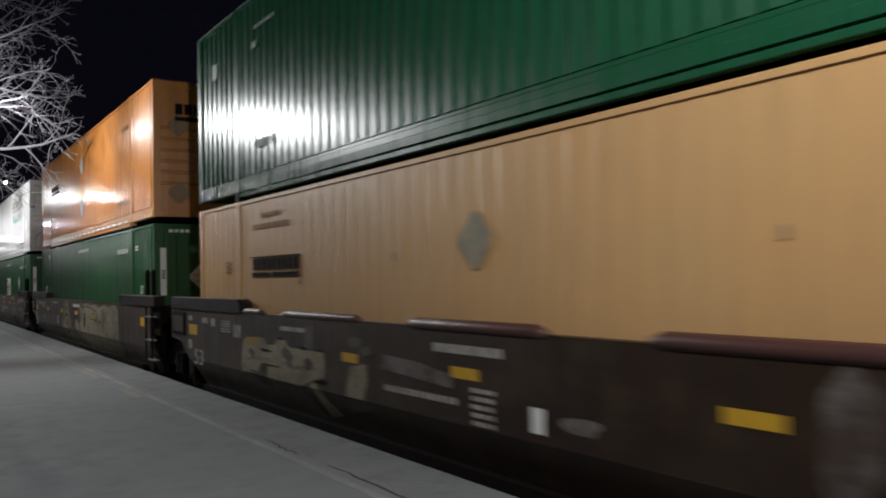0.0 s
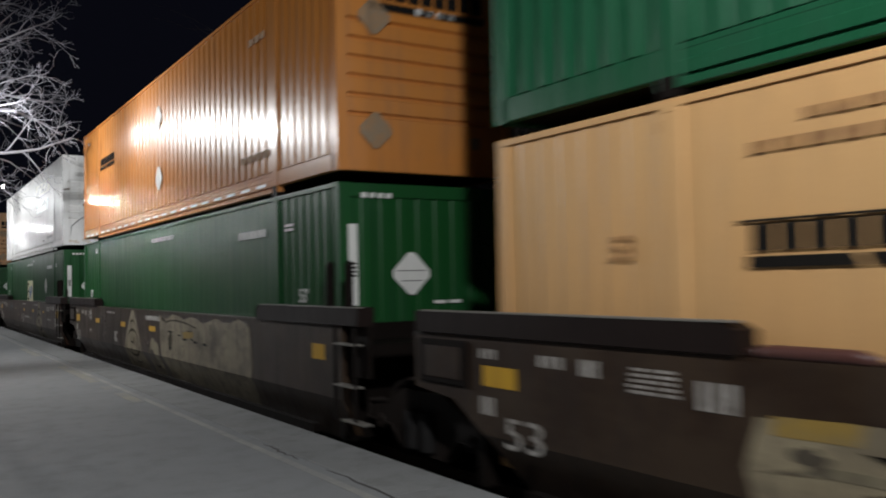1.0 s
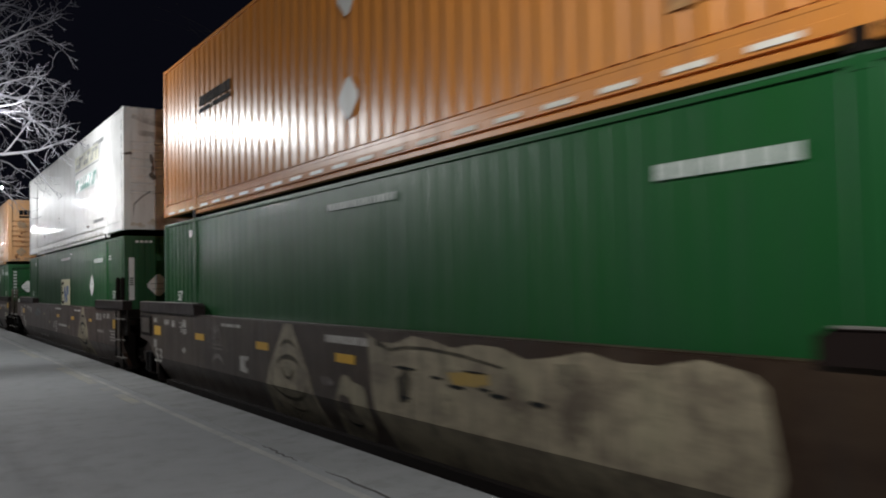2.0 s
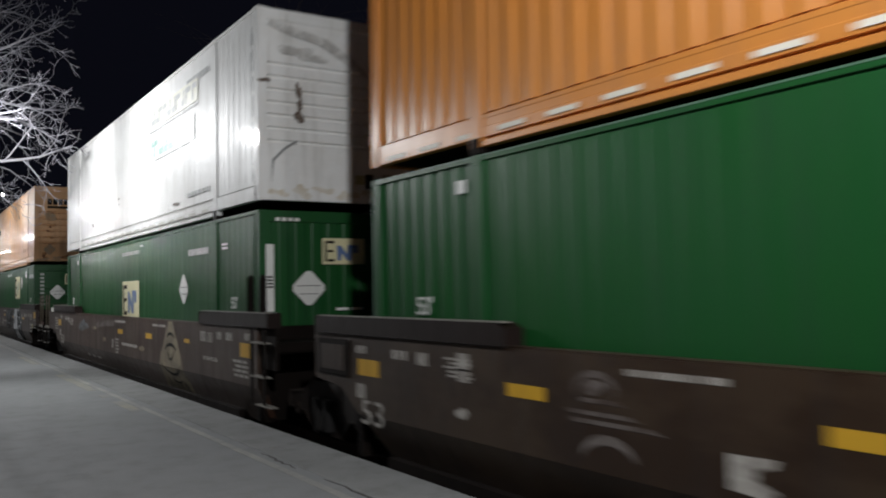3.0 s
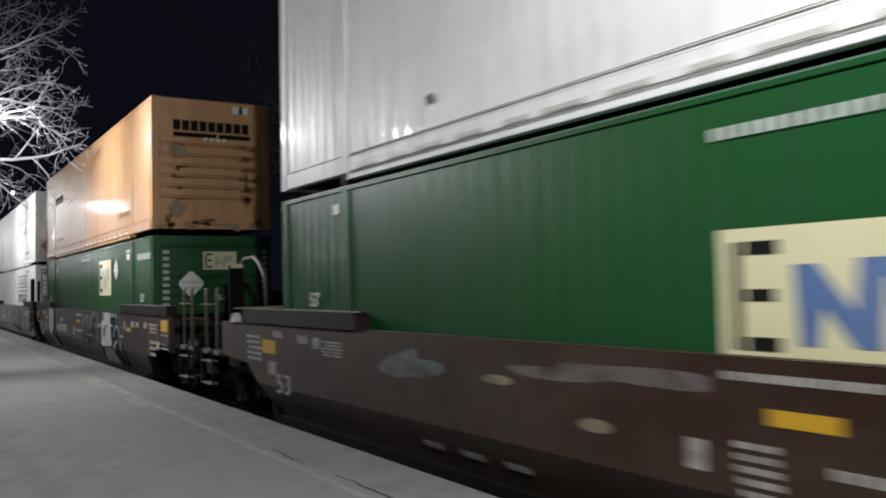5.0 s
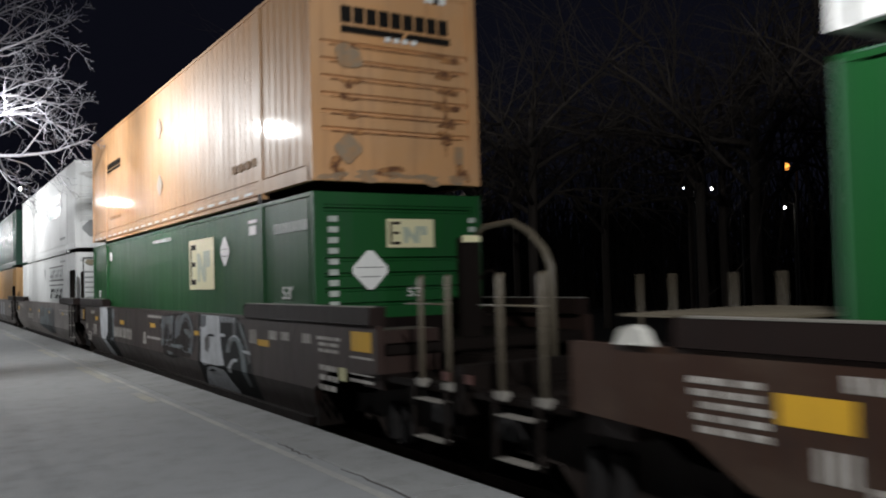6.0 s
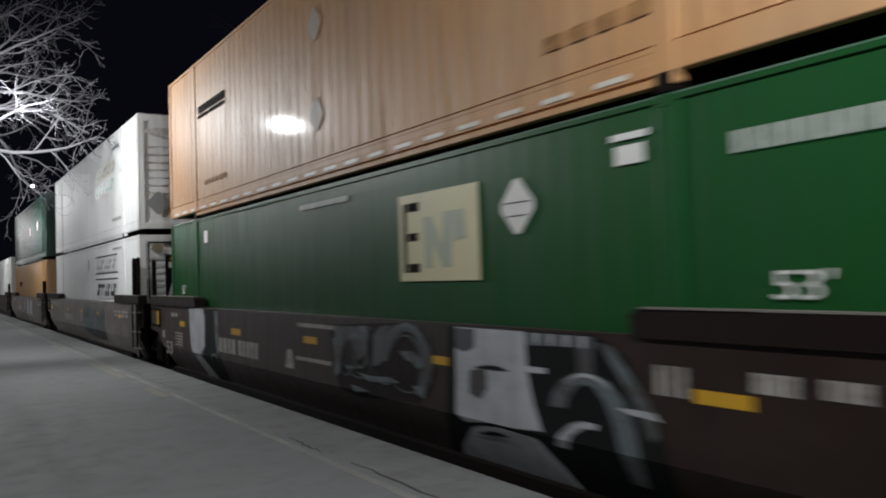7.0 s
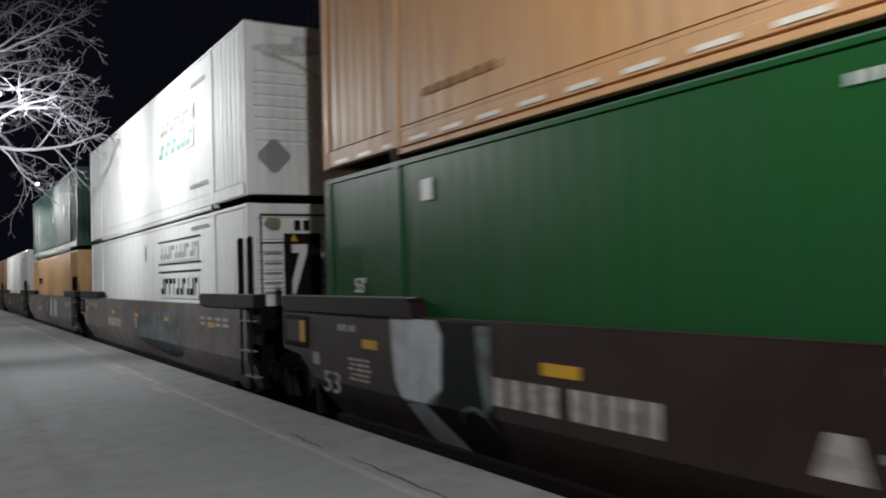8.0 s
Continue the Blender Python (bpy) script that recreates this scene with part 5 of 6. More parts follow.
s.bars("sign_plate", STENCIL, 15.98, 16.2, 0.60, 0.75, 3, 0.38)
s.bars("sign_plate", STENCIL, 15.1, 15.4, 1.05, 1.13, 3, 0.38)
s.bars("sign_plate", STENCIL, 14.9, 15.05, 1.05, 1.13, 3, 0.38)

# far cars
for n in (5, 6, 7, 8):
    s = cars[n][1]
    stencils(s, 0.0)
    for a in (1.3, 4.7, 7.8, 10.9):
        s.rect("reflector", YELLOW, a, a + 0.5, 0.87, 0.96)
    s.bars("character_bar", STENCIL, 10.1, 12.0, 0.55, 0.76, 8, 0.2, "row of white stencilled characters")
    s.bars("small_writing", STENCIL, 0.5, 2.4, 0.9, 1.1, 4, 0.35, rows=2)
    s.bars("sign_plate", STENCIL, 8.0, 8.3, 0.6, 0.85, 3, 0.38)
    if n == 5:
        s.blob("graffiti", SPRAY_TEAL, 5.6, 0.65, 1.9, 0.5, 90, "pale teal sprayed patch", power=3)
    if n == 6:
        s.blob("graffiti", SPRAY_GREY, 5.0, 0.6, 0.5, 0.55, 91, "pale grey sprayed patches", power=3)
        s.blob("graffiti", SPRAY_GREY, 6.6, 0.6, 0.4, 0.55, 92, power=3)

# ---- the train: containers ----
H_ORANGE = (3.75, 3.98, 4.21, 4.44, 4.67, 4.90)
H_WHITE = tuple(3.92 + 0.19 * i for i in range(7))
H_LOW = (1.42, 1.62, 1.82, 2.02, 2.68)


def word_mark(s, a, b, z0, z1, ink, n=9, under=True, layer=1):
    """A maker's word mark as plain blocks with a bar below."""
    s.bars("word_mark_block", ink, a, b, z0, z1, n, 0.18, "dark word mark drawn as blocks", layer)
    if under:
        h = (z1 - z0) * 0.42
        m = a + (b - a) * 0.55
        s.put("word_mark_bar", ink, [[(a, z0 - 1.5 * h), (m - 0.03, z0 - 1.5 * h), (m + 0.02, z0 - 0.5 * h), (a, z0 - 0.5 * h)], [(m + 0.03, z0 - 1.5 * h), (b, z0 - 1.5 * h), (b, z0 - 0.5 * h), (m + 0.08, z0 - 0.5 * h)]], layer=layer)


def word_panel(s, a, b, z0, z1, ink, ground, seed, label):
    """A faded company mark: a pale panel with blocks of uneven width, no letters."""
    rnd = random.Random(seed)
    s.rect("word_mark_panel", ground, a, b, z0, z1, label)
    p, h = a + 0.06, z1 - z0
    while p < b - 0.16:
        w = rnd.uniform(0.16, 0.34)
        q = min(p + w, b - 0.05)
        lo, hi = z0 + 0.14 * h, z1 - 0.14 * h
        t = 0.30 * (q - p)
        if rnd.random() < 0.5:
            out = [(p, lo), (q, lo), (q, lo + 0.28 * h), (p + t, lo + 0.28 * h), (p + t, hi), (p, hi)]
        else:
            out = [(p, hi), (q, hi), (q, lo), (q - t, lo), (q - t, hi - 0.24 * h), (p, hi - 0.24 * h)]
        s.put("word_mark_block", ink, [out], "faded word mark drawn as blocks", 2)
        p = q + rnd.uniform(0.04, 0.09)


def panel_mark(s, a, b, z0, z1, flip, blue=BLUE_INK):
    """A cream sticker with black and blue shapes. flip: -1 where the reading direction runs against the coordinate."""
    s.rect("sticker", CREAM, min(a, b), max(a, b), z0, z1, "cream sticker with black and blue shapes")
    w, h = b - a, z1 - z0
    p = lambda x, y: (a + w * x, z0 + h * y)
    q = lambda x0, x1, y0, y1: [p(x0, y0), p(x1, y0), p(x1, y1), p(x0, y1)]
    for bar in (q(0.125, 0.28, 0.80, 0.90), q(0.125, 0.26, 0.46, 0.55), q(0.125, 0.28, 0.10, 0.20), q(0.06, 0.105, 0.10, 0.90)):
        s.put("sticker_bar", INK, [bar], "black bar", 2)
    s.put("sticker_shape", blue, [[p(0.36, 0.15), p(0.34, 0.72), p(0.44, 0.72), p(0.58, 0.40), p(0.60, 0.75), p(0.84, 0.75), p(0.86, 0.45), p(0.72, 0.42), p(0.72, 0.62), p(0.70, 0.62), p(0.68, 0.15), p(0.58, 0.15), p(0.46, 0.42), p(0.44, 0.15)]], "faded blue shape", 2)


def tape(s, z, h, a, b, step=0.655, length=0.43):
    u = a
    while u + length < b:
        s.rect("reflective_tape", TAPE_WHITE, u + 0.03, u + length - 0.03, z, z + h, "white reflective tape dash")
        u += step


def low_green_marks(s, front=True):
    s.bars("character_bar", CHARACTER, 7.1, 8.78, 2.60, 2.68, 18, 0.32, "line of white writing")
    s.bars("character_bar", CHARACTER, 2.36, 3.52, 2.39, 2.50, 7, 0.2, "white unit number as bars")
    s.bars("small_writing", DECAL_WHITE, 1.38, 1.66, 2.42, 2.54, 2, 0.2, rows=2)


def columns(e, x0, z0, z1):
    e.rect("label_strip", DECAL_WHITE, x0, x0 + 0.12, z0, z1, "tall narrow white label")
    e.bars("label_print", INK, x0 + 0.02, x0 + 0.10, z0 + 0.35 * (z1 - z0), z0 + 0.55 * (z1 - z0), 1, 0.0, layer=2, rows=4)


# unit 1
box, s, e = container(1, False, BEIGE, "sun-bleached orange container at the bottom of a stack", pitch=0.30, groove=0.12, depth=0.0045, tip=0.006)
word_mark(s, 11.86, 13.58, 1.87, 2.03, INK)
s.put("word_mark_frame", INK, [[(11.8, 2.045), (13.65, 2.045), (13.65, 2.06), (11.8, 2.06)], [(11.8, 1.66), (11.83, 1.66), (11.83, 2.05), (11.8, 2.05)]])
s.diamond("old_placard", GHOST, 7.80, 2.05, 0.26, "peeled grey-green diamond placard")
s.bars("character_bar", BROWN_INK, 12.2, 13.58, 2.46, 2.53, 7, 0.2, "faded brown unit number as bars")
s.bars("character_bar", BROWN_INK, 12.5, 13.2, 2.62, 2.68, 4, 0.2)
lettering("length_mark", "53", 0.26, BROWN_INK, box, (SIDE - 0.005, 14.78, 1.83 - LOW_BASE), "side", "faded brown length mark")
s.bars("small_writing", BROWN_INK, 14.1, 14.3, 2.70, 2.78, 2, 0.2)
for q, a in enumerate((4.6, 9.3, 2.2)):
    s.blob("rust_stain", GHOST_WARM, a, 1.95, 0.025, 0.05, 100 + q)
box, s, e = container(1, True, TEAL_GREEN, "dark green container stacked on a faded orange one", pitch=0.25, groove=0.30, depth=0.018, tip=0.025, rail=0.30, rim=RIM_GREEN)
s.bars("small_writing", GHOST_GREEN, 12.6, 13.4, 3.62, 3.75, 4, 0.25)
s.rect("old_label", GHOST_GREEN, 15.1, 15.35, 5.0, 5.25)
s.bars("character_bar", GHOST_GREEN, 12.6, 13.4, 5.36, 5.42, 7, 0.3)
s.rect("small_writing", GHOST_GREEN, 13.3, 13.5, 5.1, 5.2)

# unit 2
box, s, e = container(2, False, GREEN, "green container in a well car, white placards", pitch=0.28, groove=0.12, depth=0.003, tip=0.014, rim=RIM_GREEN)
low_green_marks(s)
lettering("length_mark", "53'", 0.25, DECAL_WHITE, box, (SIDE - 0.005, 15.25, 1.47 - LOW_BASE), "side", "white length mark")
lettering("length_mark", "53'", 0.25, DECAL_WHITE, box, (SIDE - 0.005, 1.20, 1.47 - LOW_BASE), "side", "white length mark")
s.rect("small_writing", DECAL_WHITE, 14.35, 14.5, 2.60, 2.72)
columns(e, 0.12, 1.45, 2.42)
e.diamond("placard", DECAL_WHITE, 0.98, 1.82, 0.26, "white diamond placard")
e.bars("small_writing", DECAL_WHITE, 0.3, 0.75, 2.74, 2.80, 4, 0.3)
e.bars("small_writing", DECAL_WHITE, 1.3, 1.75, 1.44, 1.48, 2, 0.2)
box, s, e = container(2, True, ORANGE, "orange container with white reflective dashes along its base", pitch=0.28, groove=0.26, depth=0.02, tip=0.017, end="h", grooves=H_ORANGE, rail=0.30)
word_mark(s, 12.25, 13.88, 4.78, 4.95, INK)
tape(s, 3.078, 0.042, 2.3, 15.9)
for zz in (5.05, 3.85):
    s.diamond("placard", PLACARD_GREY, 8.15, zz, 0.24, "white diamond placard")
s.bars("small_writing", BROWN_INK, 2.2, 3.4, 3.50, 3.60, 4, 0.25)
s.bars("small_writing", BROWN_INK, 2.3, 3.0, 5.2, 5.3, 3, 0.25)
word_mark(e, 0.45, 2.15, 5.18, 5.40, INK)
e.diamond("placard", GHOST_WARM, 0.52, 4.95, 0.22, "weathered grey diamond placard")
e.diamond("placard", GHOST_WARM, 0.52, 3.55, 0.22, "weathered grey diamond placard")
e.bars("vent_cover", DECAL_WHITE, 1.1, 1.75, 5.05, 5.13, 4, 0.35)
e.rect("old_label", GHOST_WARM, 1.9, 2.05, 3.4, 3.55)

# unit 3
box, s, e = container(3, False, GREEN, "green container in a well car with cream stickers", pitch=0.28, groove=0.12, depth=0.0016, tip=0.004, rim=RIM_GREEN)
low_green_marks(s)
panel_mark(s, 8.72, 7.15, 1.20, 2.03, -1)
s.diamond("placard", DECAL_WHITE, 3.80, 1.81, 0.26, "white diamond placard")
lettering("length_mark", "53'", 0.25, DECAL_WHITE, box, (SIDE - 0.005, 1.22, 1.48 - LOW_BASE), "side", "white length mark")
lettering("length_mark", "53'", 0.25, DECAL_WHITE, box, (SIDE - 0.005, 15.25, 1.48 - LOW_BASE), "side", "white length mark")
s.bars("small_writing", DECAL_WHITE, 6.8, 7.04, 2.74, 2.77, 1, 0.0)
s.rect("small_writing", DECAL_WHITE, 14.35, 14.5, 2.60, 2.72)
columns(e, 0.10, 1.45, 2.42)
columns(e, 2.38, 1.45, 2.42)
panel_mark(e, 0.98, 1.68, 2.13, 2.52, 1)
e.diamond("placard", DECAL_WHITE, 0.76, 1.78, 0.25, "white diamond placard")
e.bars("character_bar", CHARACTER, 2.02, 2.14, 1.45, 2.35, 1, 0.0, "column of white characters", rows=6)
e.bars("small_writing", DECAL_WHITE, 0.25, 0.65, 2.76, 2.81, 4, 0.3)
e.bars("small_writing", DECAL_WHITE, 1.2, 1.7, 1.44, 1.48, 2, 0.2)
e.bars("small_writing", DECAL_WHITE, 1.9, 2.3, 2.72, 2.76, 4, 0.3)
box, s, e = container(3, True, WHITE, "white container with faded teal lettering and rust streaks", pitch=0.28, groove=0.20, depth=0.003, tip=0.006, end="h", grooves=H_WHITE, rail=0.30)
word_panel(s, 2.9, 6.2, 5.06, 5.46, GREY_INK, PANEL_OLIVE, 5, "pale yellow-grey panel of a faded mark")
s.put("word_mark_bar", GREY_INK, [[(2.9, 4.99), (6.2, 4.99), (6.2, 5.02), (2.9, 5.02)], [(6.2, 4.33), (6.24, 4.33), (6.24, 5.5), (6.2, 5.5)]])
word_panel(s, 3.1, 6.1, 4.40, 4.86, TEAL_INK, PANEL_PALE, 6, "pale panel of a faded teal mark")
s.bars("character_bar", GREY_INK, 2.3, 3.6, 5.42, 5.52, 7, 0.25)
s.bars("small_writing", GREY_INK, 2.3, 3.6, 3.42, 3.5, 6, 0.3)
s.rect("grime_line", RUST, 2.12, 14.05, 3.238, 3.246, "brown grime line along the rail")
s.rect("grime_line", RUST, 2.12, 14.05, 3.058, 3.066)
for i in range(17):
    s.rect("worn_tape", PLACARD_GREY, 2.35 + 0.69 * i, 2.35 + 0.69 * i + 0.36 + 0.08 * (i % 3), 3.078, 3.12, "worn grey tape dash")
for q, (a, zz, ra, rz) in enumerate(((12.2, 3.55, 0.08, 0.05), (9.1, 3.95, 0.10, 0.02), (9.1, 3.82, 0.10, 0.015), (4.3, 3.38, 0.2, 0.03))):
    s.blob("rust_stain", RUST if q != 2 else GREY_INK, a, zz, ra, rz, 110 + q, "dark rust stain")
for q, (x, zz, w, h) in enumerate(((0.63, 4.68, 0.05, 0.10), (0.65, 4.48, 0.035, 0.12), (0.64, 4.30, 0.07, 0.09), (1.98, 4.66, 0.06, 0.10), (2.0, 4.42, 0.04, 0.16), (1.97, 4.18, 0.08, 0.11), (2.02, 4.05, 0.04, 0.05), (0.1, 4.79, 0.10, 0.03), (2.5, 4.47, 0.04, 0.08))):
    e.blob("rust_stain", RUST, x, zz, w, h, 120 + q, "dark rust streak", rough=0.3)
e.put("soot_smear", SOOT, [[(0.16, 5.62), (0.5, 5.5), (0.95, 5.42), (1.4, 5.2), (1.75, 4.98), (1.85, 5.02), (1.5, 5.3), (1.1, 5.52), (0.6, 5.62), (0.2, 5.70)]], "dark soot smear")
e.put("soot_smear", SOOT, [[(1.9, 5.65), (2.4, 5.5), (2.4, 5.3), (2.1, 5.45), (1.8, 5.58)]])
e.put("scuff", GREY_INK, [[(0.2, 3.30), (0.24, 3.62), (0.42, 3.80), (0.6, 3.92), (0.58, 3.94), (0.40, 3.83), (0.21, 3.64)]], "thin grey scrape")
for q in range(7):
    s.blob("grime_patch", GREY_INK, 0.20, 3.4 + 0.34 * q, 0.025 + 0.012 * (q % 3), 0.13 + 0.03 * (q % 2), 160 + q, "grey grime along the corner", rough=0.4)
for q in range(6):
    e.blob("rust_bloom", PALE_RUST, 0.3 + 0.37 * q, 3.16 + 0.03 * (q % 3), 0.14, 0.05 + 0.03 * (q % 2), 210 + q, "faint rust along the sill", layer=0.7, rough=0.5)
for q, (x, zz, w, h) in enumerate(((2.15, 5.35, 0.22, 0.14), (2.3, 4.75, 0.09, 0.25), (0.7, 5.25, 0.3, 0.10), (2.0, 4.30, 0.13, 0.24))):
    e.blob("grime_bloom", SOOT, x, zz, w, h, 203 + q, "grey-green grime bloom", layer=0.7, rough=0.5)
e.rect("old_label", INK, 1.72, 1.86, 3.28, 3.50)
e.rect("label_strip", OLIVE_INK, 1.55, 1.70, 3.34, 3.48)
e.bars("label_strip", GREY_INK, 2.02, 2.22, 3.22, 3.52, 3, 0.3)

# unit 4
box, s, e = container(4, False, GREEN, "green container with large cream stickers, grooved end", pitch=0.28, groove=0.22, depth=0.0008, tip=0.001, end="h", grooves=H_LOW, rim=RIM_GREEN)
panel_mark(s, 5.92, 4.36, 1.66, 2.57, -1, PALE_INK)
s.diamond("placard", DECAL_WHITE, 3.75, 2.29, 0.24, "white diamond placard")
s.bars("character_bar", CHARACTER, 7.25, 8.82, 2.65, 2.72, 18, 0.32, "line of white writing")
s.bars("character_bar", CHARACTER, 0.22, 1.46, 2.43, 2.57, 10, 0.35, "white unit number as bars")
s.put("small_writing", DECAL_WHITE, [[(2.16, 2.66), (2.54, 2.66), (2.54, 2.71), (2.16, 2.71)], [(2.2, 2.48), (2.5, 2.48), (2.5, 2.62), (2.2, 2.62)]])
lettering("length_mark", "53'", 0.25, DECAL_WHITE, box, (SIDE - 0.005, 1.16, 1.50 - LOW_BASE), "side", "white length mark", 1.4)
lettering("length_mark", "53'", 0.25, DECAL_WHITE, box, (SIDE - 0.005, 15.3, 1.48 - LOW_BASE), "side", "white length mark")
s.rect("small_writing", DECAL_WHITE, 13.4, 13.62, 2.44, 2.66)
panel_mark(e, 1.06, 1.80, 2.18, 2.57, 1, PALE_INK)
e.diamond("placard", DECAL_WHITE, 0.80, 1.88, 0.26, "white diamond placard")
e.bars("character_bar", CHARACTER, 0.2, 0.34, 1.40, 2.66, 1, 0.0, "column of white characters", rows=9)
e.bars("character_bar", CHARACTER, 2.38, 2.5, 1.75, 2.66, 1, 0.0, "column of white characters", rows=7)
lettering("length_mark", "53'", 0.17, DECAL_WHITE, box, (SIDE + 1.35, -0.002, 1.50 - LOW_BASE), "end", "white length mark", 1.3)
box, s, e = container(4, True, TAN_ORANGE, "faded orange container with rust marks on its grooved end", pitch=0.28, groove=0.24, depth=0.006, tip=0.009, end="h", grooves=H_ORANGE, rail=0.30)
word_mark(s, 12.2, 13.9, 4.86, 5.0, INK)
tape(s, 3.078, 0.042, 2.3, 15.9)
for zz in (5.05, 3.85):
    s.diamond("placard", PLACARD_WARM, 8.15, zz, 0.22, "weathered grey-white diamond placard")
s.bars("small_writing", BROWN_INK, 2.1, 3.4, 3.50, 3.62, 4, 0.3, "faded brown letters as bars")
s.bars("small_writing", BROWN_INK, 12.2, 13.6, 3.50, 3.58, 6, 0.3)
word_mark(e, 0.45, 2.15, 5.18, 5.40, INK)
e.blob("old_placard", GHOST_WARM, 0.55, 4.72, 0.2, 0.16, 130)
e.diamond("old_placard", GHOST_WARM, 0.52, 3.48, 0.2, "weathered grey diamond placard")
e.bars("vent_cover", DECAL_WHITE, 1.1, 1.65, 4.98, 5.05, 4, 0.35)
e.rect("label_strip", DECAL_WHITE, 1.75, 1.9, 5.62, 5.78)
e.rect("label_strip", INK, 1.90, 1.98, 5.62, 5.78)
e.rect("label_strip", DECAL_WHITE, 1.98, 2.1, 5.62, 5.78)
e.rect("old_label", GHOST_WARM, 2.18, 2.32, 3.35, 3.6)
for q, (x, zz, ra, rz) in enumerate(((2.05, 4.0, 0.04, 0.32), (2.05, 3.75, 0.10, 0.05), (0.35, 3.22, 0.10, 0.14), (1.1, 3.2, 0.25, 0.06), (2.3, 3.22, 0.1, 0.12), (0.55, 4.35, 0.06, 0.05))):
    e.blob("rust_stain", RUST_WARM, x, zz, ra, rz, 140 + q, "rust streak", layer=0.8, rough=0.5)
for q, g in enumerate(H_ORANGE):
    e.rect("rust_line", RUST_WARM, 0.28, 2.30, g - 0.052, g - 0.034, "brown rust along a groove", layer=0.8)
    e.blob("rust_stain", RUST_WARM, 2.06 + 0.03 * (q % 2), g - 0.06, 0.13 + 0.03 * (q % 3), 0.055, 170 + q, layer=0.8, rough=0.5)
    e.blob("rust_stain", RUST_WARM, 0.62 - 0.04 * (q % 3), g - 0.05, 0.12, 0.035, 180 + q, layer=0.8, rough=0.5)
for q in range(5):
    e.blob("rust_stain", GHOST_WARM, 0.3 + 0.48 * q, 3.11 + 0.02 * (q % 3), 0.18, 0.05 + 0.02 * (q % 2), 190 + q, "brown stain along the sill", layer=0.8, rough=0.5)

# unit 5
box, s, e = container(5, False, FLAT_WHITE, "white container with dark outlined word marks, bottom of a stack", pitch=0.28, groove=0.2, depth=0.004, tip=0.006, end="h", grooves=(1.5, 1.65, 1.8, 1.95, 2.1, 2.3, 2.65))
for z0, z1, ink in ((2.12, 2.50, GREY_INK), (1.34, 1.82, INK)):
    word_panel(s, 3.1, 6.3, z0, z1, ink, PANEL_PALE, int(z0 * 10), "pale panel of a dark mark")
s.put("word_mark_frame", INK, [[(2.9, 2.54), (6.5, 2.54), (6.5, 2.57), (2.9, 2.57)], [(2.9, 2.05), (6.5, 2.05), (6.5, 2.08), (2.9, 2.08)], [(2.9, 1.88), (6.5, 1.88), (6.5, 1.91), (2.9, 1.91)]])
s.blob("logo_mark", GREY_INK, 7.85, 2.38, 0.10, 0.18, 150)
s.bars("character_bar", GREY_INK, 2.3, 3.6, 2.68, 2.74, 7, 0.25)
e.put("door_frame_line", INK, [[(0.2, 2.71), (2.3, 2.71), (2.3, 2.74), (0.2, 2.74)], [(0.2, 2.26), (0.62, 2.26), (0.62, 2.285), (0.2, 2.285)], [(0.2, 1.35), (0.23, 1.35), (0.23, 2.7), (0.2, 2.7)]])
for i in range(5):
    e.rect("frame_slot", GREY_INK, 0.26, 0.56, 1.44 + 0.16 * i, 1.475 + 0.16 * i, layer=2)
e.bars("word_mark_block", INK, 0.78, 1.1, 2.47, 2.64, 2, 0.3, layer=2)
e.rect("dark_plate", INK, 0.60, 1.25, 1.36, 2.42, "dark square plate with a white stroke")
e.put("plate_stroke", DECAL_WHITE, [[(0.68, 2.24), (1.0, 2.24), (1.0, 2.12), (0.78, 1.42), (0.66, 1.42), (0.86, 2.10), (0.68, 2.10)]], "white painted stroke", layer=2)
e.put("warning_triangle", YELLOW, [[(0.70, 2.29), (0.84, 2.29), (0.77, 2.41)]], "small yellow warning triangle", layer=2)
e.blob("logo_mark", GHOST, 0.42, 2.58, 0.16, 0.09, 151, layer=2)
box, s, e = container(5, True, FLAT_WHITE, "white container with faded teal word mark, grey placard", pitch=0.28, groove=0.2, depth=0.004, tip=0.008, end="h", grooves=H_WHITE, rail=0.30)
word_panel(s, 3.2, 6.2, 4.80, 5.14, GREY_INK, PANEL_OLIVE, 7, "pale panel of a grey mark")
word_panel(s, 3.25, 6.25, 4.31, 4.72, TEAL_INK, PANEL_PALE, 8, "pale panel of a teal mark")
s.bars("character_bar", GREY_INK, 2.3, 3.6, 3.46, 3.54, 7, 0.25)
s.bars("character_bar", GREY_INK, 2.4, 3.4, 5.42, 5.5, 7, 0.25)
e.diamond("placard", GREY_INK, 0.47, 3.68, 0.27, "grey diamond placard")
e.blob("soot_smear", SOOT, 1.1, 5.52, 0.8, 0.13, 152, "grey scuffed band", rough=0.5)
e.put("scuff", SOOT, [[(0.3, 5.35), (0.9, 5.2), (1.3, 5.0), (1.3, 5.06), (0.9, 5.27), (0.3, 5.42)]])

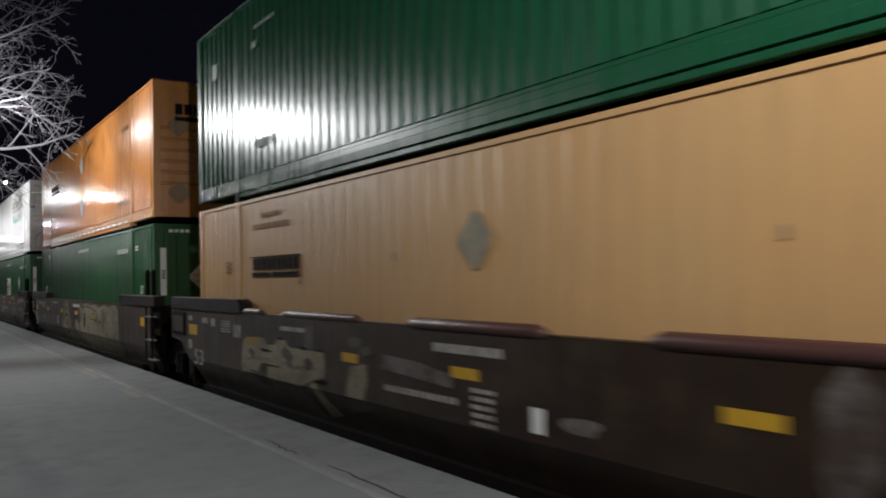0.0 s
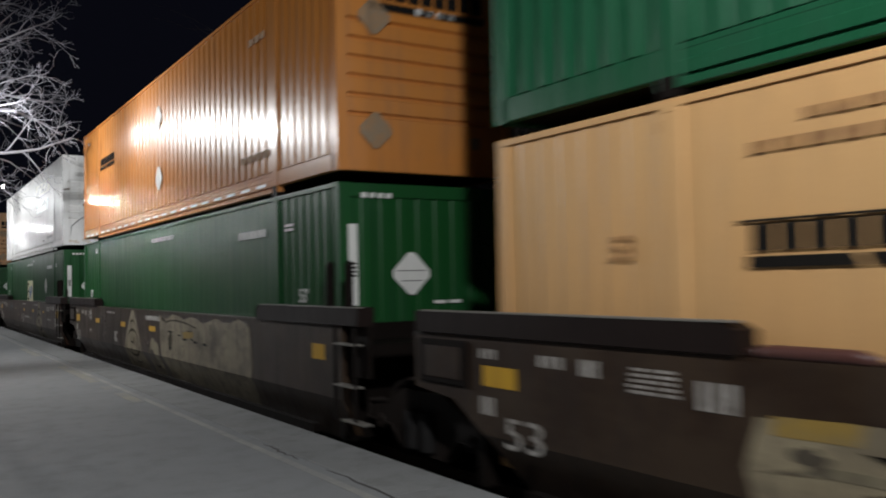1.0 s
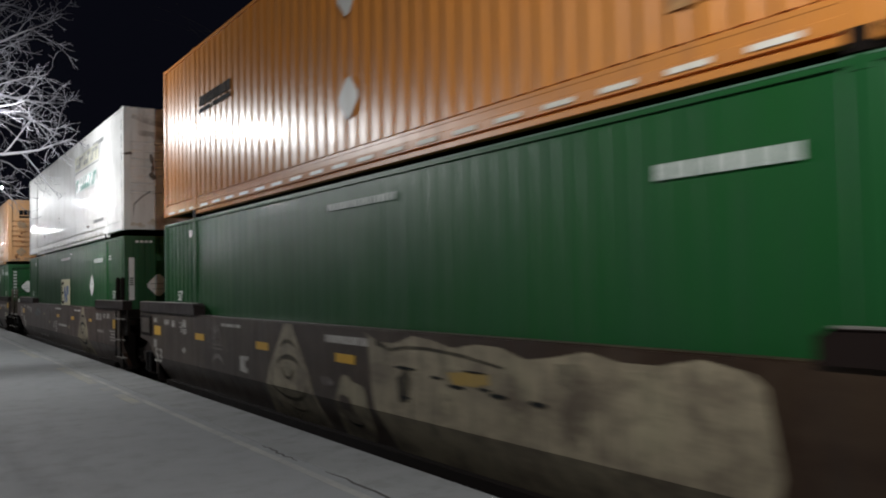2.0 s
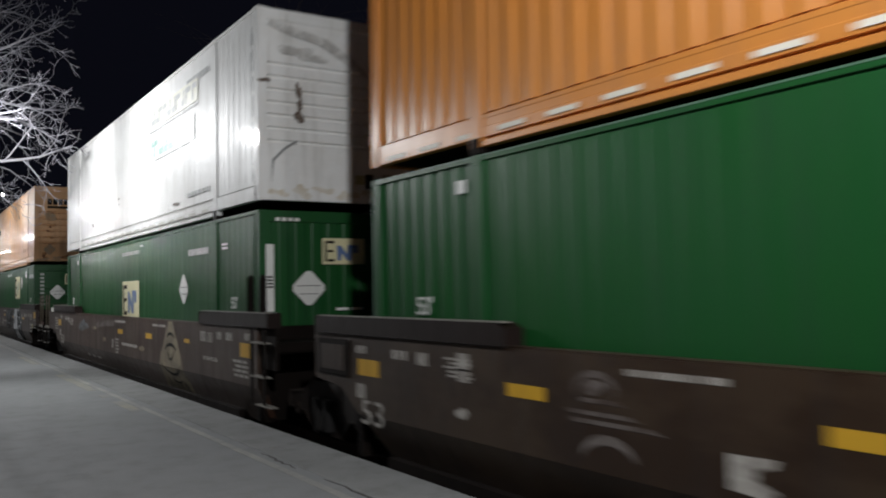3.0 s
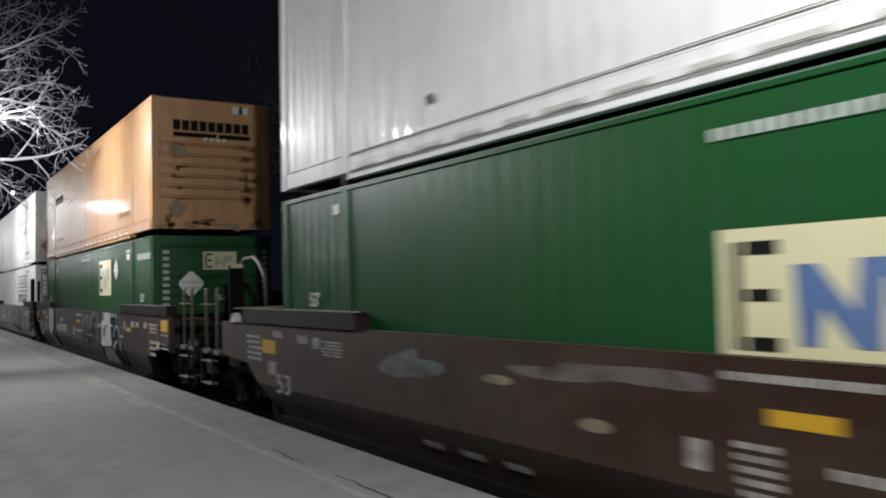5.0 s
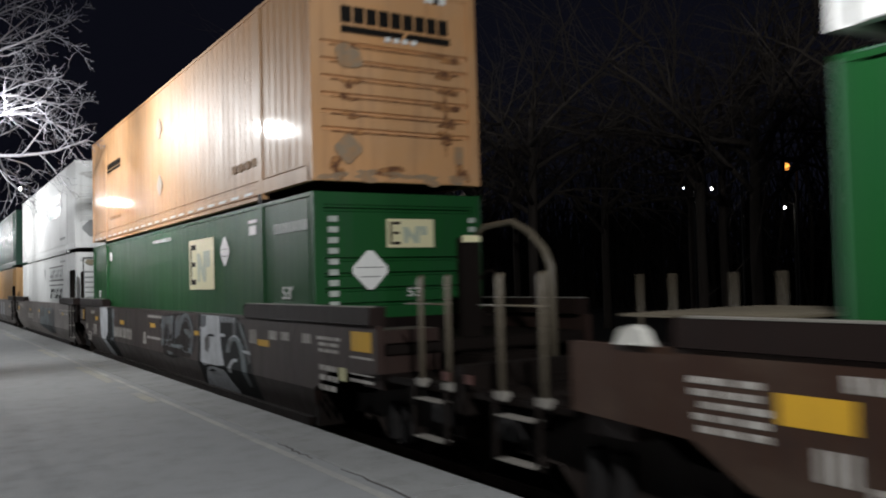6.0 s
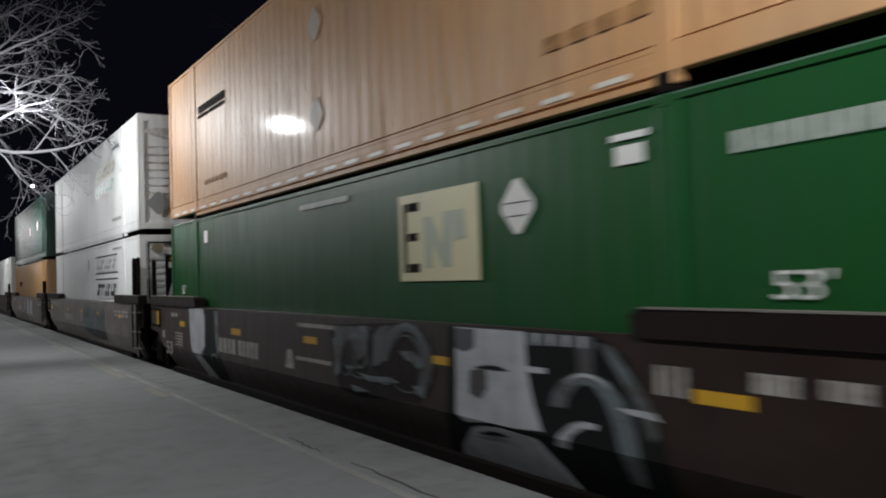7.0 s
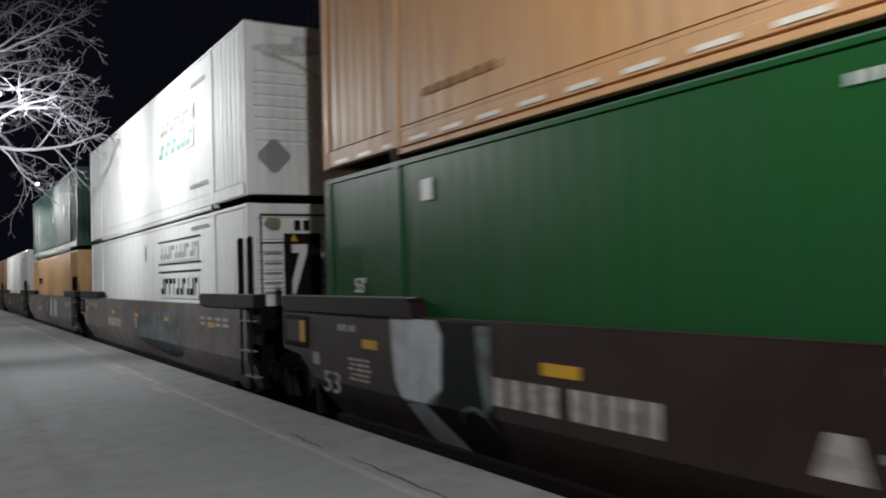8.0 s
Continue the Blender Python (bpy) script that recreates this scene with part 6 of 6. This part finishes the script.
# units 6 to 8
box, s, e = container(6, False, BEIGE, "faded orange container far down the train", pitch=0.38, groove=0.12, depth=0.013)
word_mark(s, 11.9, 13.5, 1.87, 2.03, INK)
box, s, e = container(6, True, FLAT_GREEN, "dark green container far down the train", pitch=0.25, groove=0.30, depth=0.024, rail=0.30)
s.rect("old_label", GREY_INK, 7.0, 7.4, 4.3, 4.7)
s.diamond("placard", DECAL_WHITE, 3.7, 4.6, 0.26)
for n in (7, 8):
    box, s, e = container(n, False, WHITE if n == 7 else TAN_ORANGE, "white container standing alone on its car" if n == 7 else "faded orange container standing alone on its car", end="h", grooves=(2.0, 2.4, 2.8))
    MOVERS[-1] = (box, UNIT[n], 0.80)
    s.bars("character_bar", GREY_INK, 2.3, 3.6, 2.4, 2.5, 7, 0.25)


# ---- the bare tree on the platform ----
def bare_tree(name, at, height, spread, seed, bark, limbs, levels, label, thick=0.16):
    rnd = random.Random(seed)
    tree = tagged(new(name), label, "tree")
    tree.location = at
    fork = height * 0.42
    part("trunk", Shape().tube([(0, 0, -0.05), (0.02, 0.01, 0.4), (0.0, 0.04, fork * 0.6), (0.04, 0.0, fork), (0.08, 0.0, fork * 1.45)],
                               [thick * 1.35, thick, thick * 0.88, thick * 0.8, thick * 0.4], 12), bark, tree, smooth=True)
    boughs, twigs = Shape(), Shape()

    def grow(p, d, length, r, level):
        pts, rad = [p], [r]
        n = 5
        q, w = p.copy(), d.copy()
        for i in range(n):
            w = (w + Vector((rnd.gauss(0, 0.13), rnd.gauss(0, 0.13), rnd.gauss(0, 0.13) + (0.02 if level < 2 else -0.05)))).normalized()
            q = q + w * (length / n) * rnd.uniform(0.7, 1.3)
            pts.append(q.copy())
            rad.append(max(0.0036, r * (1 - 0.7 * (i + 1) / n)))
        (boughs if level < 2 else twigs).tube(pts, rad, 6 if level < 2 else 4)
        n = len(pts) - 1
        if level >= levels:
            return
        kids = 7
        for j in range(kids):
            i = 1 + int((n - 0.01) * (j + rnd.random()) / kids)
            i = min(i, n)
            out = (pts[i] - pts[i - 1]).normalized()
            side = Vector((rnd.gauss(0, 1), rnd.gauss(0, 1), rnd.gauss(0.0, 0.8)))
            side = (side - out * side.dot(out)).normalized()
            nd = (out * 0.8 + side * rnd.uniform(0.45, 0.85)).normalized()
            grow(pts[i], nd, length * rnd.uniform(0.42, 0.72), max(0.006, rad[i] * 0.6), level + 1)

    for j in range(limbs):
        a = 2 * math.pi * (j + rnd.random() * 0.6) / limbs
        d = Vector((math.cos(a), math.sin(a), rnd.uniform(0.35, 1.1))).normalized()
        z = fork * rnd.uniform(0.75, 1.3)
        grow(Vector((0.03, 0.0, z)), d, spread * rnd.uniform(0.85, 1.2), thick * 0.5, 0)
    crown = part("crown", boughs, bark, tree, smooth=True)
    tagged(part("twig_mass", twigs, bark, crown), kind="stuff")
    return tree


def spreading_tree(at, seed):
    """A wide bare tree: limbs sweep out from the trunk, lower ones droop, each with side branches and forked twigs."""
    rnd = random.Random(seed)
    tree = tagged(new("platform_tree"), "leafless tree with pale lamp-lit branches on the platform", "tree")
    tree.location = at
    part("trunk", Shape().tube([(0, 0, -0.05), (0.02, 0.01, 0.4), (0.0, 0.04, 2.4), (0.05, 0.0, 4.6), (0.10, -0.05, 6.6), (0.16, 0.0, 9.2)],
                               [0.26, 0.20, 0.18, 0.15, 0.10, 0.03], 12), BARK, tree, smooth=True)
    boughs, twigs = Shape(), Shape()

    def grow(p, d, length, r, level, bend, reach):
        pts, rad = [p], [r]
        n = 9 if level == 0 else 6 if level == 1 else 4
        q, w = p.copy(), d.copy()
        wiggle = (0.13, 0.17, 0.20, 0.24)[level]
        for i in range(n):
            w = (w + Vector((rnd.gauss(0, wiggle), rnd.gauss(0, wiggle), rnd.gauss(0, wiggle) + bend))).normalized()
            q = q + w * (length / n)
            if i and at[0] + q.x > reach:
                break
            pts.append(q.copy())
            rad.append(max(0.0045, r * (1 - 0.78 * (i + 1) / n)))
        (boughs if level < 2 else twigs).tube(pts, rad, 7 if level < 1 else 5 if level < 2 else 4)
        if level == 3:
            return
        n = len(pts) - 1
        kids = (7, 4, 3)[level]
        turn = rnd.uniform(0, 6.28)
        for j in range(kids):
            i = max(1, min(n, round(n * (0.22 + 0.78 * (j + rnd.random()) / kids))))
            out = (pts[i] - pts[i - 1]).normalized()
            turn += 2.4 + rnd.uniform(-0.5, 0.5)
            a = out.orthogonal().normalized()
            side = a * math.cos(turn) + out.cross(a) * math.sin(turn)
            nd = (out + side * rnd.uniform(0.5, 0.95)).normalized()
            grow(pts[i], nd, length * rnd.uniform(0.30, 0.52), max(0.0065, rad[i] * 0.58), level + 1, rnd.uniform(-0.05, 0.06), reach - rnd.uniform(-0.1, 0.3))

    limbs = 19
    for j in range(limbs):
        k = j / (limbs - 1)
        a = 2.4 * j + rnd.uniform(-0.3, 0.3)
        d = Vector((math.cos(a) + 0.6, math.sin(a) - 0.15, 0.02 + 1.25 * k * k + rnd.uniform(-0.1, 0.15))).normalized()
        z = 5.25 + 2.9 * k
        grow(Vector((0.05, 0.0, z)), d, (3.6 - 0.3 * k) * rnd.uniform(0.85, 1.15), 0.062 - 0.02 * k, 0, -0.035 + 0.05 * k, REACH - 0.2 * rnd.random())
    crown = part("crown", boughs, BARK, tree, smooth=True)
    tagged(part("twig_mass", twigs, BARK, crown), kind="stuff")
    return tree


REACH = 4.12   # no branch hangs over the track
spreading_tree((0.55, 24.2, 0), 12)

# ---- beyond the tracks ----
for j, (x, y, h, sd) in enumerate(((24, 19, 14, 3), (30, 33, 15, 4), (36, 24, 16, 5), (26, 45, 15, 6), (40, 60, 17, 8), (20, 26, 15, 9), (27, 24, 17, 10), (22, 33, 16, 12), (33, 28, 18, 13), (19, 38, 15, 14), (44, 40, 18, 15), (31, 42, 17, 16), (25, 14, 15, 17), (34, 17, 17, 18))):
    bare_tree("far_tree", (x, y, -1.0), h, h * 0.42, sd, FAR_BARK, 7, 2, "dark leafless tree beyond the railway", thick=0.22)


def far_woods():
    """A belt of bare woodland added to shut out the sky across the railway: leaning stems and boughs past counting."""
    rnd = random.Random(77)
    wood = Shape()
    for i in range(1500):
        x, y = rnd.uniform(46, 66), rnd.uniform(-10, 95)
        h = rnd.uniform(7, 17)
        lean = Vector((rnd.gauss(0, 0.10), rnd.gauss(0, 0.16), 1))
        foot = Vector((x, y, -1.05))
        mid = foot + lean * h * 0.5
        tip = mid + Vector((rnd.gauss(0, 0.2), rnd.gauss(0, 0.28), 1)) * h * 0.5
        r = rnd.uniform(0.07, 0.20)
        wood.tube([foot, mid, tip], [r, r * 0.6, 0.02], 3)
        for j in range(3):
            p = foot.lerp(mid, rnd.uniform(0.4, 1.0))
            wood.tube([p, p + Vector((rnd.gauss(0, 1.2), rnd.gauss(0, 1.8), rnd.uniform(1.0, 4.0)))], [r * 0.4, 0.02], 3)
    return tagged(part("far_woods", wood, WOOD_DARK), "dark leafless woods beyond the railway", "woods", kind="stuff")


far_woods()


def street_lamp(x, y, z, r, lens, label):
    lamp = tagged(new("street_lamp"), label, "street lamp", "far street lamps")
    lamp.location = (x, y, -1.0)
    h = z + 1.0
    part("pole", Shape().tube([(0.9, 0, -0.02), (0.9, 0, h * 0.6), (0.9, 0, h + 0.3)], [0.12, 0.09, 0.06], 8), POLE_PAINT, lamp)
    part("arm", Shape().tube([(0.9, 0, h + 0.25), (0.4, 0, h + 0.36), (0, 0, h + r + 0.05)], 0.04, 6), POLE_PAINT, lamp)
    part("globe", Shape().tube([(0, 0, h - r), (0, 0, h - r * 0.7), (0, 0, h), (0, 0, h + r * 0.7), (0, 0, h + r)], [r * 0.3, r * 0.75, r, r * 0.75, r * 0.3], 12), lens, lamp, "glowing lamp globe", smooth=True)
    return lamp


street_lamp(9.33, 100.0, EYE + 10.7, 0.12, FAR_WHITE, "bright white lamp on a tall pole down the line")
for y, kx, kz, r, lens in ((30.0, 1.352, 0.188, 0.2, FAR_ORANGE), (31.0, 1.20, 0.181, 0.08, FAR_DIM), (34.0, 1.153, 0.141, 0.06, FAR_WHITE), (33.0, 1.344, 0.113, 0.06, FAR_WHITE), (36.0, 1.085, 0.14, 0.05, FAR_DIM), (45.0, 0.645, 0.131, 0.09, FAR_WHITE)):
    street_lamp(kx * y, y, EYE + kz * y, r, lens, "sodium orange street lamp beyond the railway" if lens is FAR_ORANGE else "small white street lamp beyond the railway")

# ---- edge stones and ties, piece by piece ----
stone = Shape().prism([(3.36, -0.24), (3.352, -0.006), (3.365, 0.002), (EDGE_X - 0.015, 0.002), (EDGE_X, -0.012), (EDGE_X, -0.24)], "y", 0.006, 3.044)
first_stone = part("edge_stone", stone, COPING, platform)
first_stone.location.y = -15.25
for i in range(1, 52):
    ob = new("edge_stone", first_stone.data)
    ob.parent, ob.location.y = platform, -15.25 + 3.05 * i
    ob.location.z = 0.0015 * math.sin(i * 2.7)
far_edge = part("far_edge", Shape().box(3.36, EDGE_X, 143.4, 200, -0.24, 0.0), COPING, platform)
tie = part("tie", Shape().box(TRACK_X - 1.3, TRACK_X + 1.3, -0.11, 0.11, -0.55, RAIL_Z - SUNK - 0.172), TIE_WOOD, bed, bevel=0.01)
tie.location.y = -8.0
for i in range(1, 190):
    ob = new("tie", tie.data)
    ob.parent, ob.location.y = bed, -8.0 + 0.5 * i


# ---- what moves ----
def travel(t):
    for (t0, s0), (t1, s1) in zip(TRAVEL, TRAVEL[1:]):
        if t <= t1:
            return s0 + (s1 - s0) * (t - t0) / (t1 - t0)
    return TRAVEL[-1][1]


def motions():
    for ob, place, base in MOVERS:
        walk(ob, [(t, pose(TRACK_X, place - s, base)) for t, s in TRAVEL])
    for ws, u in WHEELS:
        rows = []
        for i in range(121):
            t = i / 15
            rows.append((t, Matrix.Translation((0, u, 0.42)) @ Matrix.Rotation((travel(t) - TRAVEL[0][1]) / 0.417, 4, "X")))
        walk(ws, rows)


motions()
